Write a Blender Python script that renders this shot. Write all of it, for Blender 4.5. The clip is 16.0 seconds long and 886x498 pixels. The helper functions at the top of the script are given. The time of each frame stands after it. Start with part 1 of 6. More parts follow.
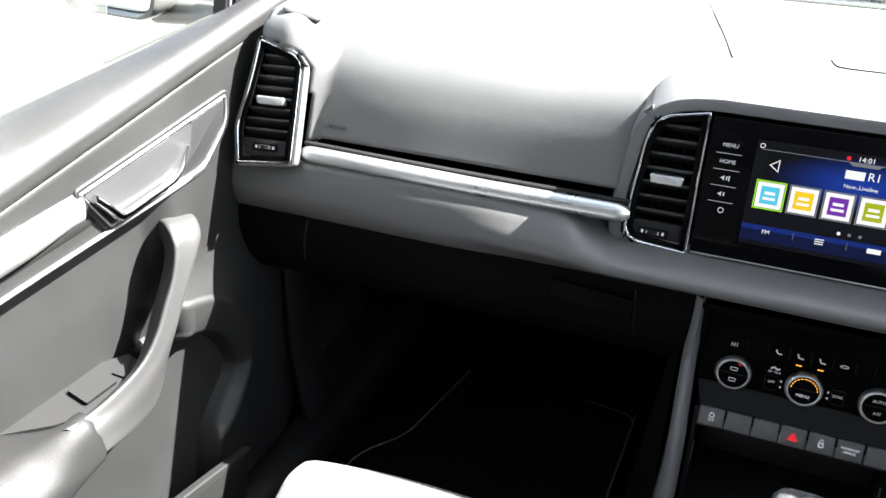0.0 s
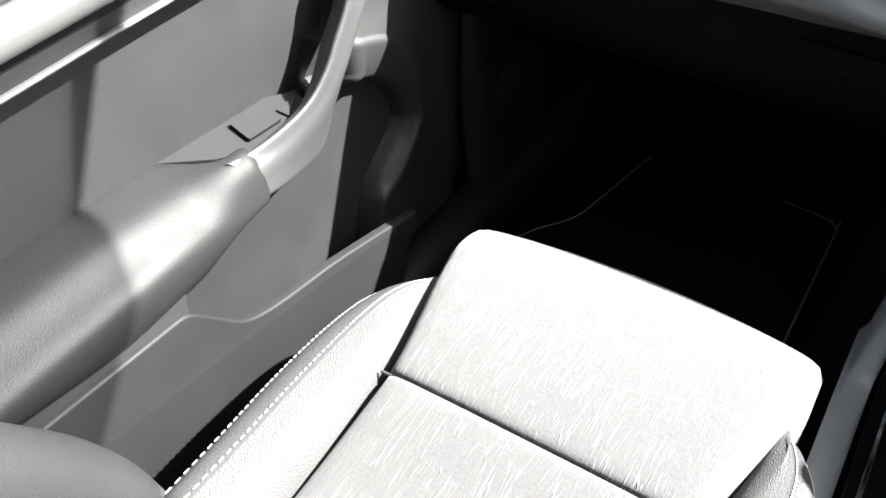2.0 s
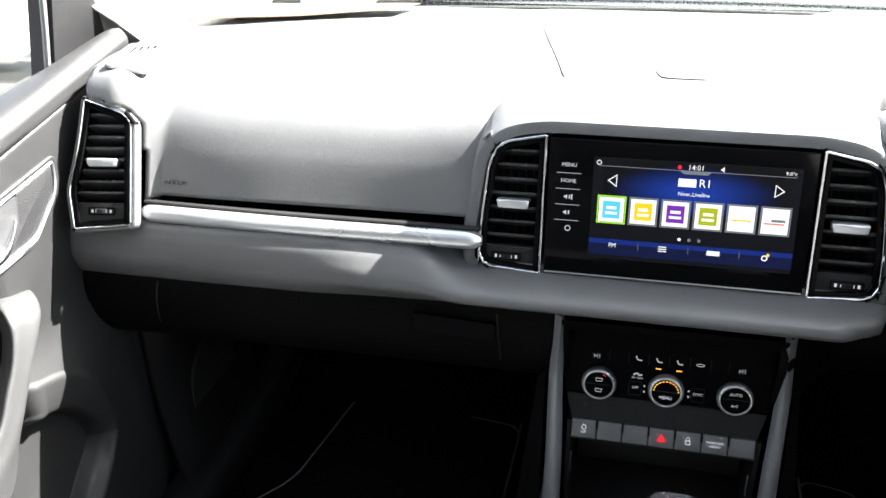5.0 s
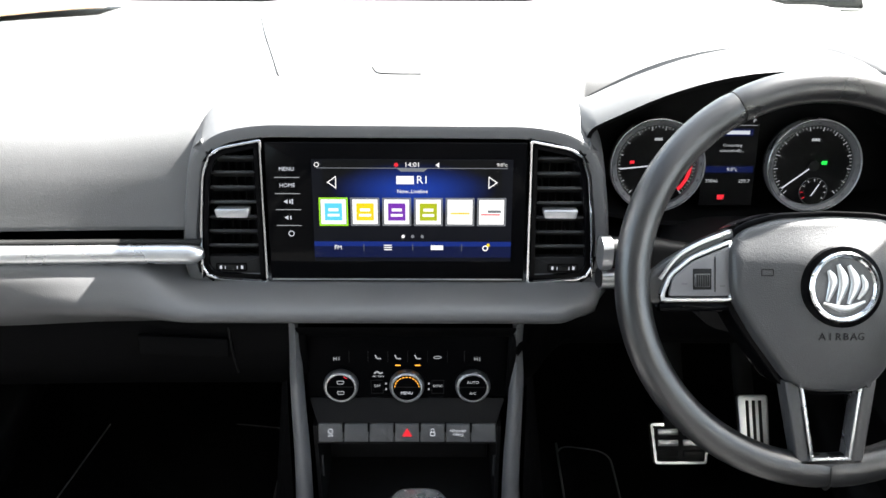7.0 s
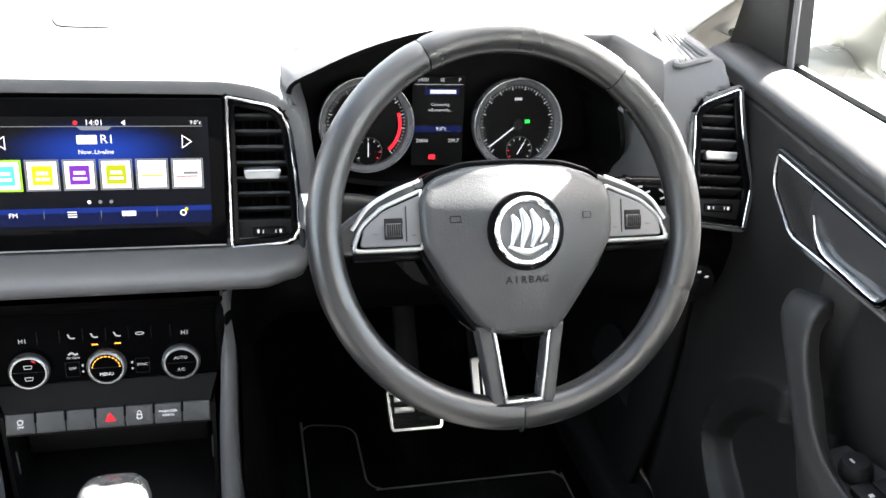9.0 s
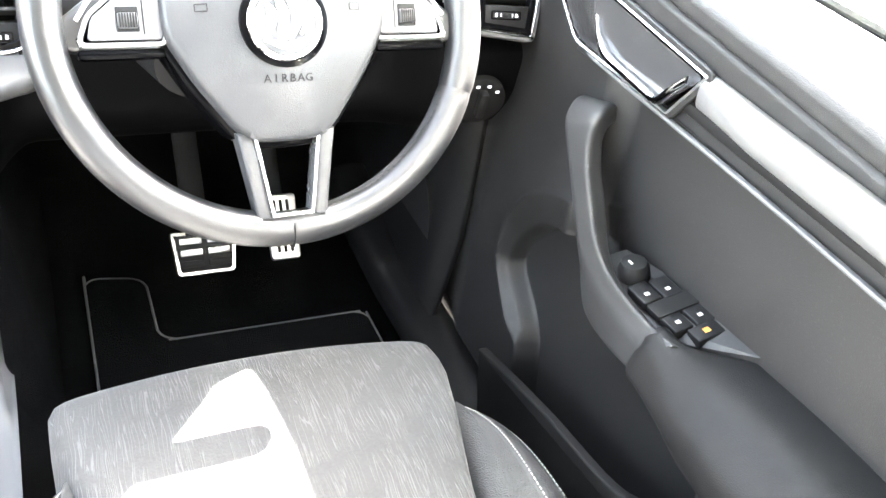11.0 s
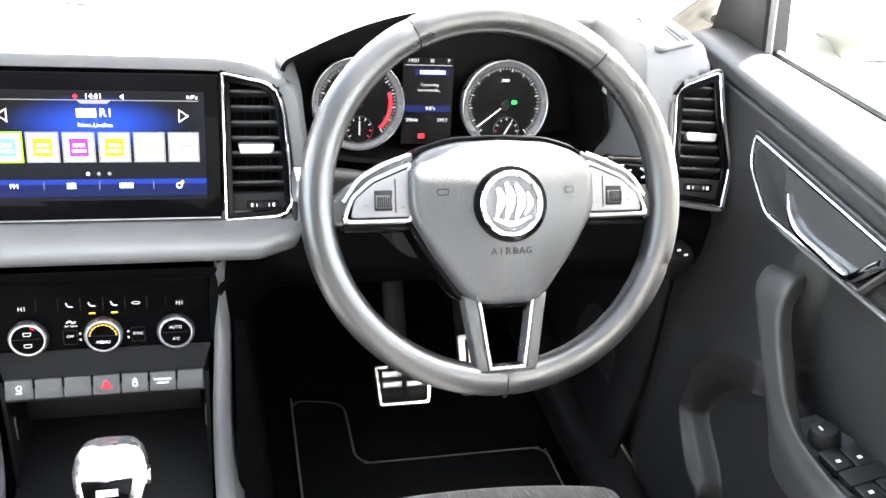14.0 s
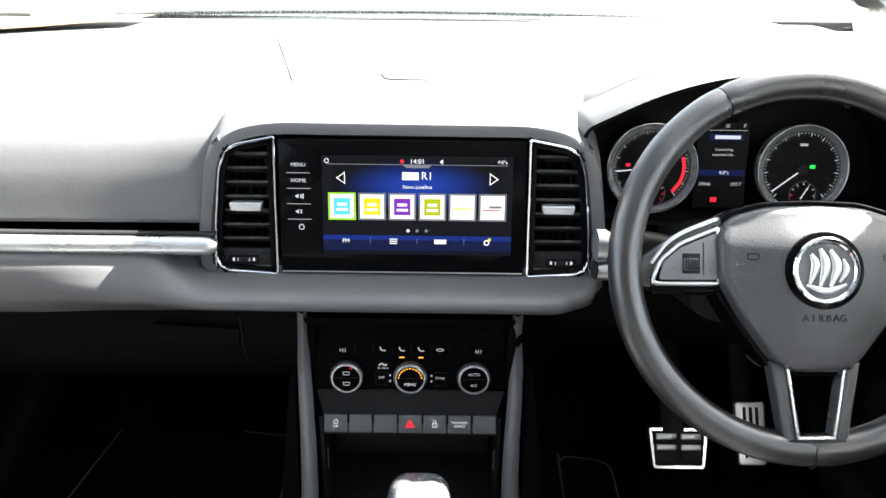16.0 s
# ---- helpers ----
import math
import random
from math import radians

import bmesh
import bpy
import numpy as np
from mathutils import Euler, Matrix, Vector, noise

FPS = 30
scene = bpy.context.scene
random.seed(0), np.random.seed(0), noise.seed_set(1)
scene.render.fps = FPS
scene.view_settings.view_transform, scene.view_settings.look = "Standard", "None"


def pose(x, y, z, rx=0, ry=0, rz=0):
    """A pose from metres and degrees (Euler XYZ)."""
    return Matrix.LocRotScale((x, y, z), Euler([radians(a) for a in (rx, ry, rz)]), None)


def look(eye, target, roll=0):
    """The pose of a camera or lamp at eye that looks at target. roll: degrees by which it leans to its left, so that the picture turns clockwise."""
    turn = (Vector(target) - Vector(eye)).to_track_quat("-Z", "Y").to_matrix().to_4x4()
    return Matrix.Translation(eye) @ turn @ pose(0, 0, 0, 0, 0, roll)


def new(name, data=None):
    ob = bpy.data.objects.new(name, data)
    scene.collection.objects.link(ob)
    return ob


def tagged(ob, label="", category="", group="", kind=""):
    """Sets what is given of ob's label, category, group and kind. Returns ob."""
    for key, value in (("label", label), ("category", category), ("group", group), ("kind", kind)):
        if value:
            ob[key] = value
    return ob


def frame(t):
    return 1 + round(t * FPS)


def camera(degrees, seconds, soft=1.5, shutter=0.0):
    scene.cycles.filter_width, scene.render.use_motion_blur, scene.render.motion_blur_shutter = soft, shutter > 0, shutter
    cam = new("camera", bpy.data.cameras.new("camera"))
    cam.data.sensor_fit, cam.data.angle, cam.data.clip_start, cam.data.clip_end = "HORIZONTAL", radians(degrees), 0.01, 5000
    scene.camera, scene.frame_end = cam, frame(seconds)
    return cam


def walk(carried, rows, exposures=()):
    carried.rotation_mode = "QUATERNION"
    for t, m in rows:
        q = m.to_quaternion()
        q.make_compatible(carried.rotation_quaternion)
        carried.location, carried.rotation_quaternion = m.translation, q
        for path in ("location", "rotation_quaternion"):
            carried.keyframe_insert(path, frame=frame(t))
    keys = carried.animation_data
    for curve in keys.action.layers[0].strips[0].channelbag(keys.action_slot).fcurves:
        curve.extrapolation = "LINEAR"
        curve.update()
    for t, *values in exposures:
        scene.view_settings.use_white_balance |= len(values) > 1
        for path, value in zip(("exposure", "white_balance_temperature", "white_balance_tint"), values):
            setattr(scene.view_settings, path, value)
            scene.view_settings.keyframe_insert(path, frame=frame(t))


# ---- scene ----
cam = camera(53.8, 16.0)
PATH = [
    (0, (-0.063, -0.911, 0.93), (-0.734, 0.732, 0.008), 1.3),
    (0.5, (-0.102, -0.897, 0.902), (-0.86, 0.644, -0.123), 1.2),
    (1, (-0.128, -0.88, 0.873), (-0.952, 0.544, -0.264), 0.5),
    (1.5, (-0.143, -0.862, 0.837), (-0.996, 0.47, -0.387), -0.2),
    (2, (-0.156, -0.855, 0.818), (-0.972, 0.423, -0.487), 0.3),
    (2.5, (-0.146, -0.854, 0.841), (-0.957, 0.474, -0.416), -0.3),
    (3, (-0.128, -0.867, 0.883), (-0.894, 0.595, -0.247), 0.7),
    (3.5, (-0.101, -0.876, 0.908), (-0.791, 0.691, -0.126), 0.8),
    (4, (-0.081, -0.889, 0.925), (-0.691, 0.766, -0.018), 0.7),
    (4.2, (-0.073, -0.887, 0.934), (-0.649, 0.791, 0.012), 0.3),
    (6.5, (0.03, -0.846, 0.97), (-0.086, 0.92, 0.038), -1.2),
    (7, (0.042, -0.833, 0.973), (0.056, 0.921, 0.013), 0.4),
    (7.5, (0.063, -0.83, 0.965), (0.197, 0.92, 0.006), 1.7),
    (8, (0.079, -0.833, 0.959), (0.314, 0.911, 0.008), 2.9),
    (8.5, (0.11, -0.834, 0.944), (0.472, 0.897, 0.009), 3.7),
    (9, (0.133, -0.835, 0.929), (0.614, 0.862, -0.014), 5.4),
    (9.5, (0.154, -0.835, 0.902), (0.784, 0.78, -0.096), 7.7),
    (10, (0.164, -0.83, 0.871), (0.911, 0.686, -0.197), 10.3),
    (10.2, (0.178, -0.828, 0.853), (0.957, 0.661, -0.231), 10.9),
    (12.3, (0.213, -0.863, 0.859), (1.025, 0.54, -0.313), 10.1),
    (12.5, (0.202, -0.867, 0.876), (1.004, 0.584, -0.242), 9.6),
    (13, (0.175, -0.867, 0.899), (0.899, 0.687, -0.13), 8.9),
    (13.5, (0.157, -0.871, 0.914), (0.796, 0.752, -0.063), 7.9),
    (14, (0.127, -0.87, 0.927), (0.63, 0.813, -0.029), 6.3),
    (14.5, (0.097, -0.875, 0.931), (0.435, 0.865, 0.004), 4.4),
    (15, (0.081, -0.877, 0.935), (0.294, 0.893, 0.029), 3.1),
    (15.5, (0.061, -0.886, 0.939), (0.172, 0.904, 0.054), 1.9),
    (16, (0.049, -0.896, 0.942), (0.041, 0.907, 0.076), 0.6),
]
EXPOSURES = [(0, 3.78, 6500, 10), (0.5, 3.92, 6500, 10), (1, 3.9, 6500, 10), (2, 3.65, 6500, 10), (3, 4.15, 6500, 10), (3.5, 4.22, 6500, 10), (4.2, 4.08, 6500, 10), (6.5, 4.0, 6600, 10), (7.5, 4.25, 6600, 10), (9, 4.7, 6700, 11), (9.5, 5.5, 6800, 11), (10, 6.25, 6900, 11), (10.2, 6.45, 6900, 11), (12.3, 7.3, 7000, 11), (12.5, 7.3, 7000, 11), (13, 7.0, 6900, 11), (13.5, 6.55, 6900, 11), (14, 5.95, 6800, 11), (14.5, 5.25, 6700, 11), (15, 4.75, 6600, 10), (16, 4.3, 6600, 10)]
walk(cam, [(t, look(eye, target, roll)) for t, eye, target, roll in PATH], EXPOSURES)

# ---- light ----
SUN = Vector((0.60, 0.375, 0.705)).normalized()
world = bpy.data.worlds.new("world")
scene.world = world
world.use_nodes = True
sky = world.node_tree.nodes.new("ShaderNodeTexSky")
sky.sky_type, sky.sun_disc = "NISHITA", False
sky.sun_elevation, sky.sun_rotation = math.asin(SUN.z), math.atan2(SUN.x, SUN.y)
sky.air_density, sky.dust_density = 1.0, 3.0
haze = world.node_tree.nodes.new("ShaderNodeHueSaturation")
haze.inputs["Saturation"].default_value = 0.55
world.node_tree.links.new(sky.outputs[0], haze.inputs["Color"])
world.node_tree.links.new(haze.outputs[0], world.node_tree.nodes["Background"].inputs[0])
world.node_tree.nodes["Background"].inputs[1].default_value = 0.06
lamp = new("sun", bpy.data.lights.new("sun", "SUN"))
lamp.data.energy, lamp.data.angle, lamp.data.color = 5.0, radians(0.6), (1.0, 0.985, 0.96)
lamp.matrix_world = look(SUN * 20, (0, 0, 0))


# ---- materials ----
def material(name, colour, rough=0.5, metal=0.0, grain=0.0, scale=400.0, vary=0.0, bump=0.0006, spec=0.5, wear=0.0, dust=0.0):
    """A plain surface with fine relief, and blotches of wear in colour and gloss."""
    m = bpy.data.materials.new(name)
    m.use_nodes = True
    nt = m.node_tree
    b = nt.nodes["Principled BSDF"]
    b.inputs["Base Color"].default_value = (*colour, 1)
    b.inputs["Roughness"].default_value, b.inputs["Metallic"].default_value = rough, metal
    b.inputs["Specular IOR Level"].default_value = spec
    at = nt.nodes.new("ShaderNodeTexCoord").outputs["Object"]
    if grain:
        n = nt.nodes.new("ShaderNodeTexVoronoi")
        n.inputs["Scale"].default_value = scale
        nt.links.new(at, n.inputs["Vector"])
        bp = nt.nodes.new("ShaderNodeBump")
        bp.inputs["Strength"].default_value, bp.inputs["Distance"].default_value = grain, bump
        nt.links.new(n.outputs["Distance"], bp.inputs["Height"])
        nt.links.new(bp.outputs[0], b.inputs["Normal"])
    if vary or wear:
        n = nt.nodes.new("ShaderNodeTexNoise")
        n.inputs["Scale"].default_value, n.inputs["Detail"].default_value = 9.0, 6.0
        nt.links.new(at, n.inputs["Vector"])
        r = nt.nodes.new("ShaderNodeMapRange")
        r.inputs["To Min"].default_value, r.inputs["To Max"].default_value = rough - wear, rough + wear
        r.inputs["From Min"].default_value, r.inputs["From Max"].default_value = 0.3, 0.7
        nt.links.new(n.outputs["Fac"], r.inputs["Value"])
        nt.links.new(r.outputs[0], b.inputs["Roughness"])
        mix = nt.nodes.new("ShaderNodeMix")
        mix.data_type = "RGBA"
        mix.inputs[6].default_value = (*[c * (1 - vary) for c in colour], 1)
        mix.inputs[7].default_value = (*[min(1, c * (1 + vary)) for c in colour], 1)
        nt.links.new(n.outputs["Fac"], mix.inputs[0])
        nt.links.new(mix.outputs[2], b.inputs["Base Color"])
        if dust:
            sp = nt.nodes.new("ShaderNodeTexNoise")
            sp.inputs["Scale"].default_value, sp.inputs["Detail"].default_value = 480.0, 3.0
            nt.links.new(at, sp.inputs["Vector"])
            cut = nt.nodes.new("ShaderNodeMapRange")
            cut.inputs["From Min"].default_value, cut.inputs["From Max"].default_value = 0.60, 0.72
            cut.inputs["To Max"].default_value = dust
            nt.links.new(sp.outputs["Fac"], cut.inputs["Value"])
            pale = nt.nodes.new("ShaderNodeMix")
            pale.data_type = "RGBA"
            pale.inputs[7].default_value = (0.16, 0.155, 0.145, 1)
            nt.links.new(cut.outputs[0], pale.inputs[0])
            nt.links.new(mix.outputs[2], pale.inputs[6])
            nt.links.new(pale.outputs[2], b.inputs["Base Color"])
    return m


def glow(name, colour, strength):
    m = bpy.data.materials.new(name)
    m.use_nodes = True
    b = m.node_tree.nodes["Principled BSDF"]
    b.inputs["Base Color"].default_value = (0.003, 0.003, 0.003, 1)
    b.inputs["Specular IOR Level"].default_value = 0.12
    b.inputs["Emission Color"].default_value = (*colour, 1)
    b.inputs["Emission Strength"].default_value = strength / 12
    return m


def soft_glow(name, colour, strength):
    """A screen's light that fades out from the middle of its rectangle."""
    m = glow(name, colour, strength)
    nt = m.node_tree
    at = nt.nodes.new("ShaderNodeTexCoord").outputs["Generated"]
    mp = nt.nodes.new("ShaderNodeMapping")
    mp.inputs["Location"].default_value, mp.inputs["Scale"].default_value = (-1.0, 0.0, -1.0), (2.0, 0.0, 2.0)
    nt.links.new(at, mp.inputs["Vector"])
    ln = nt.nodes.new("ShaderNodeVectorMath")
    ln.operation = "LENGTH"
    nt.links.new(mp.outputs[0], ln.inputs[0])
    r = nt.nodes.new("ShaderNodeMapRange")
    r.interpolation_type = "SMOOTHSTEP"
    r.inputs["From Min"].default_value, r.inputs["From Max"].default_value = 0.0, 1.0
    r.inputs["To Min"].default_value, r.inputs["To Max"].default_value = strength / 12, 0.0
    nt.links.new(ln.outputs["Value"], r.inputs["Value"])
    nt.links.new(r.outputs[0], nt.nodes["Principled BSDF"].inputs["Emission Strength"])
    return m


def fabric(name, dark, light, line):
    """Woven cloth with thin wavy pale threads along the seat and a fine weave."""
    m = bpy.data.materials.new(name)
    m.use_nodes = True
    nt = m.node_tree
    nodes, links = nt.nodes, nt.links
    b = nodes["Principled BSDF"]
    b.inputs["Roughness"].default_value = 0.95
    b.inputs["Specular IOR Level"].default_value = 0.15
    b.inputs["Sheen Weight"].default_value = 0.15
    at = nodes.new("ShaderNodeTexCoord").outputs["Object"]
    warp = nodes.new("ShaderNodeTexNoise")
    warp.inputs["Scale"].default_value = 22
    warp.inputs["Detail"].default_value = 1.0
    links.new(at, warp.inputs["Vector"])
    add = nodes.new("ShaderNodeVectorMath")
    add.operation = "MULTIPLY_ADD"
    add.inputs[1].default_value = (0.006, 0.0, 0.0)
    links.new(warp.outputs["Color"], add.inputs[0])
    links.new(at, add.inputs[2])
    long = nodes.new("ShaderNodeMapping")
    long.inputs["Scale"].default_value = (line, line * 0.032, line * 0.032)
    links.new(add.outputs[0], long.inputs["Vector"])
    wave = nodes.new("ShaderNodeTexNoise")
    wave.inputs["Scale"].default_value, wave.inputs["Detail"].default_value = 1.0, 1.5
    links.new(long.outputs[0], wave.inputs["Vector"])
    ridge = nodes.new("ShaderNodeMath")
    ridge.operation = "PINGPONG"
    ridge.inputs[1].default_value = 0.055
    links.new(wave.outputs["Fac"], ridge.inputs[0])
    thin = nodes.new("ShaderNodeMapRange")
    thin.inputs["From Min"].default_value, thin.inputs["From Max"].default_value = 0.013, 0.004
    links.new(ridge.outputs[0], thin.inputs["Value"])
    gap = nodes.new("ShaderNodeTexNoise")
    gap.inputs["Scale"].default_value = 30
    links.new(at, gap.inputs["Vector"])
    gmap = nodes.new("ShaderNodeMapRange")
    gmap.inputs["From Min"].default_value, gmap.inputs["From Max"].default_value = 0.36, 0.5
    links.new(gap.outputs["Fac"], gmap.inputs["Value"])
    both = nodes.new("ShaderNodeMath")
    both.operation = "MULTIPLY"
    links.new(thin.outputs[0], both.inputs[0])
    links.new(gmap.outputs[0], both.inputs[1])
    weave = nodes.new("ShaderNodeTexNoise")
    weave.inputs["Scale"].default_value, weave.inputs["Detail"].default_value = 420, 3
    links.new(at, weave.inputs["Vector"])
    base = nodes.new("ShaderNodeMix")
    base.data_type = "RGBA"
    base.inputs[6].default_value = (*[c * 0.7 for c in dark], 1)
    base.inputs[7].default_value = (*[c * 1.35 for c in dark], 1)
    links.new(weave.outputs["Fac"], base.inputs[0])
    mix = nodes.new("ShaderNodeMix")
    mix.data_type = "RGBA"
    mix.inputs[7].default_value = (*light, 1)
    links.new(both.outputs[0], mix.inputs[0])
    links.new(base.outputs[2], mix.inputs[6])
    links.new(mix.outputs[2], b.inputs["Base Color"])
    high = nodes.new("ShaderNodeMath")
    high.operation = "MULTIPLY_ADD"
    high.inputs[1].default_value = 0.5
    links.new(weave.outputs["Fac"], high.inputs[0])
    links.new(both.outputs[0], high.inputs[2])
    bp = nodes.new("ShaderNodeBump")
    bp.inputs["Strength"].default_value, bp.inputs["Distance"].default_value = 0.6, 0.0012
    links.new(high.outputs[0], bp.inputs["Height"])
    links.new(bp.outputs[0], b.inputs["Normal"])
    return m


def pane_material(name, tint=(0.93, 0.96, 0.95)):
    m = bpy.data.materials.new(name)
    m.use_nodes = True
    nt = m.node_tree
    out = nt.nodes["Material Output"]
    clear = nt.nodes.new("ShaderNodeBsdfTransparent")
    clear.inputs[0].default_value = (*tint, 1)
    gloss = nt.nodes.new("ShaderNodeBsdfGlossy")
    gloss.inputs["Roughness"].default_value = 0.01
    fr = nt.nodes.new("ShaderNodeFresnel")
    fr.inputs["IOR"].default_value = 1.3
    mix = nt.nodes.new("ShaderNodeMixShader")
    nt.links.new(fr.outputs[0], mix.inputs[0])
    nt.links.new(clear.outputs[0], mix.inputs[1])
    nt.links.new(gloss.outputs[0], mix.inputs[2])
    nt.links.new(mix.outputs[0], out.inputs[0])
    return m


SOFT = material("grained_soft_plastic", (0.082, 0.083, 0.084), 0.52, dust=0.12, grain=0.25, scale=950, bump=0.0004, vary=0.12, wear=0.06)
HARD = material("hard_black_plastic", (0.0050, 0.0050, 0.0053), 0.55, grain=0.25, scale=900, bump=0.0004, spec=0.3, vary=0.15, wear=0.06)
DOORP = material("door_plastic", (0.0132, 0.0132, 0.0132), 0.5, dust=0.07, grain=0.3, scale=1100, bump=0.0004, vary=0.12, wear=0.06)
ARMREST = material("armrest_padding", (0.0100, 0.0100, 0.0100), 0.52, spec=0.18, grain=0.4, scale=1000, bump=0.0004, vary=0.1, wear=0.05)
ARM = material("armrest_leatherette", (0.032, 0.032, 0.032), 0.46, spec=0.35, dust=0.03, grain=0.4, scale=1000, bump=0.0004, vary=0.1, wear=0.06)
LEDGEM = material("ledge_plastic", (0.076, 0.076, 0.077), 0.42, grain=0.25, scale=950, bump=0.0004, vary=0.12, wear=0.06)
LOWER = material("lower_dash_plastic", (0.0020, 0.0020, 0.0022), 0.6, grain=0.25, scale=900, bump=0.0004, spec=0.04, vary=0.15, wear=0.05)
GLOSSB = material("piano_black", (0.0025, 0.0025, 0.0028), 0.06, wear=0.01, vary=0.1, spec=0.05)
# door plastic with its colour darkened to hold down strong sun
DOORP_DIMMED = material("dimmed_door_plastic", (0.0085, 0.0085, 0.0085), 0.6, grain=0.25, scale=1000, bump=0.0004, spec=0.2, vary=0.12, wear=0.05)
NIGHT = material("deep_black_panel", (0.0022, 0.0022, 0.0025), 0.35, vary=0.1, spec=0.01)
FACET = material("satin_black_plastic", (0.007, 0.007, 0.0074), 0.5, grain=0.2, scale=900, bump=0.0004, spec=0.15, vary=0.12, wear=0.05)
BEZEL = material("textured_grey_bezel", (0.16, 0.16, 0.165), 0.5, 0.3, grain=0.4, scale=700, vary=0.1)
MATTB = material("matt_black", (0.006, 0.006, 0.006), 0.6, vary=0.15, wear=0.08, spec=0.25)
DIAL = material("dial_black", (0.003, 0.003, 0.003), 0.5, vary=0.1, spec=0.1)
SATIN = material("brushed_silver", (0.62, 0.63, 0.64), 0.30, 0.9, grain=0.05, scale=900, vary=0.05, wear=0.05)
CHROME = material("chrome", (0.75, 0.76, 0.77), 0.09, 1.0, wear=0.03, vary=0.03)
PALE = material("satin_trim", (0.22, 0.22, 0.215), 0.36, 0.5, grain=0.05, scale=800, vary=0.06, wear=0.05)
LEATHER = material("worn_leather", (0.012, 0.0122, 0.0125), 0.34, spec=1.0, grain=0.2, scale=1100, bump=0.0004, vary=0.15, wear=0.08)
HOLED = material("perforated_leather", (0.035, 0.036, 0.038), 0.55, grain=0.5, scale=620, bump=0.0007, vary=0.1)
STIPPLE = material("stippled_panel", (0.016, 0.016, 0.0165), 0.4, grain=0.6, scale=600, bump=0.0008, vary=0.1)
CUPM = material("glossy_grey_cup", (0.040, 0.040, 0.041), 0.14, vary=0.05, wear=0.03)
HUB = material("airbag_cover", (0.044, 0.045, 0.046), 0.38, grain=0.3, scale=950, bump=0.0005, vary=0.1, wear=0.05)
KEYG = material("light_grey_keys", (0.13, 0.13, 0.134), 0.45, vary=0.05, wear=0.04)
PILLAR = material("satin_grey_plastic", (0.13, 0.133, 0.138), 0.33, grain=0.2, scale=950, bump=0.0004, vary=0.1, wear=0.05)
GREYB = material("grey_button", (0.085, 0.086, 0.088), 0.5, grain=0.2, scale=700, vary=0.1, wear=0.05)
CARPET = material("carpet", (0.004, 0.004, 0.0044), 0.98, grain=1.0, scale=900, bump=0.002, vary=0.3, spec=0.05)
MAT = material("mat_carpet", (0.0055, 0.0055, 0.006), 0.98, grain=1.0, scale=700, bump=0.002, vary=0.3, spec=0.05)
PIPING = material("mat_piping", (0.11, 0.11, 0.112), 0.7, grain=0.5, scale=900, vary=0.2)
CLOTH = fabric("seat_cloth", (0.050, 0.050, 0.050), (0.092, 0.092, 0.091), 175)
SIDE = material("bolster_cloth", (0.060, 0.060, 0.060), 0.95, grain=0.8, scale=900, bump=0.0012, vary=0.2, spec=0.15)
BAND = material("bolster_leatherette", (0.030, 0.030, 0.031), 0.45, grain=0.5, scale=500, vary=0.12, wear=0.06)
THREAD = material("white_thread", (0.30, 0.30, 0.29), 0.8)
HEAD = material("roof_lining", (0.50, 0.49, 0.46), 0.95, grain=0.6, scale=600, vary=0.06, spec=0.1)
PAINT = material("grey_car_paint", (0.12, 0.125, 0.115), 0.25, 0.1, vary=0.04, wear=0.04)
SEAL = material("rubber_seal", (0.02, 0.022, 0.018), 0.7, grain=0.4, scale=300, vary=0.2)
MIRROR = material("mirror_glass", (0.85, 0.87, 0.87), 0.01, 1.0)
PRINT = material("printed_white", (0.55, 0.55, 0.55), 0.6)
ORANGE = material("printed_orange", (0.6, 0.22, 0.05), 0.6)
PANE = pane_material("clear_glass")
ROOFGLASS = pane_material("tinted_glass", (0.70, 0.71, 0.71))
GROUND = material("worn_asphalt", (0.14, 0.138, 0.132), 0.9, grain=0.5, scale=40, bump=0.01, vary=0.2, wear=0.05)
BROWN = material("tan_paper", (0.075, 0.050, 0.024), 0.7, grain=0.3, scale=30, bump=0.01, vary=0.25)
RED = material("red_plastic", (0.5, 0.02, 0.03), 0.4, vary=0.1)
WHITE = glow("white_legend", (0.85, 0.9, 1.0), 0.55)
DIM = glow("dim_legend", (0.8, 0.85, 0.9), 0.34)
AMBER = glow("amber_light", (1.0, 0.42, 0.05), 1.2)
REDL = glow("red_light", (1.0, 0.03, 0.05), 0.7)
GREENL = glow("green_light", (0.02, 0.9, 0.1), 0.8)
S_BLACK = glow("screen_dark", (0.0012, 0.0016, 0.004), 1.0)
S_FADE = soft_glow("screen_fade", (0.01, 0.06, 0.50), 0.55)
S_BLUE = glow("screen_blue", (0.008, 0.035, 0.30), 0.5)
S_NAVY = glow("screen_navy", (0.003, 0.009, 0.07), 0.5)
S_WHITE = glow("screen_white", (1.0, 1.0, 1.0), 0.85)
S_CYAN = glow("screen_cyan", (0.10, 0.62, 0.85), 0.85)
S_YELLOW = glow("screen_yellow", (1.0, 0.66, 0.01), 0.85)
S_PURPLE = glow("screen_purple", (0.18, 0.03, 0.42), 0.85)
S_OLIVE = glow("screen_olive", (0.42, 0.48, 0.01), 0.85)
S_LIME = glow("screen_lime", (0.35, 0.85, 0.02), 0.85)
S_GREY = glow("screen_grey", (0.25, 0.27, 0.3), 0.6)


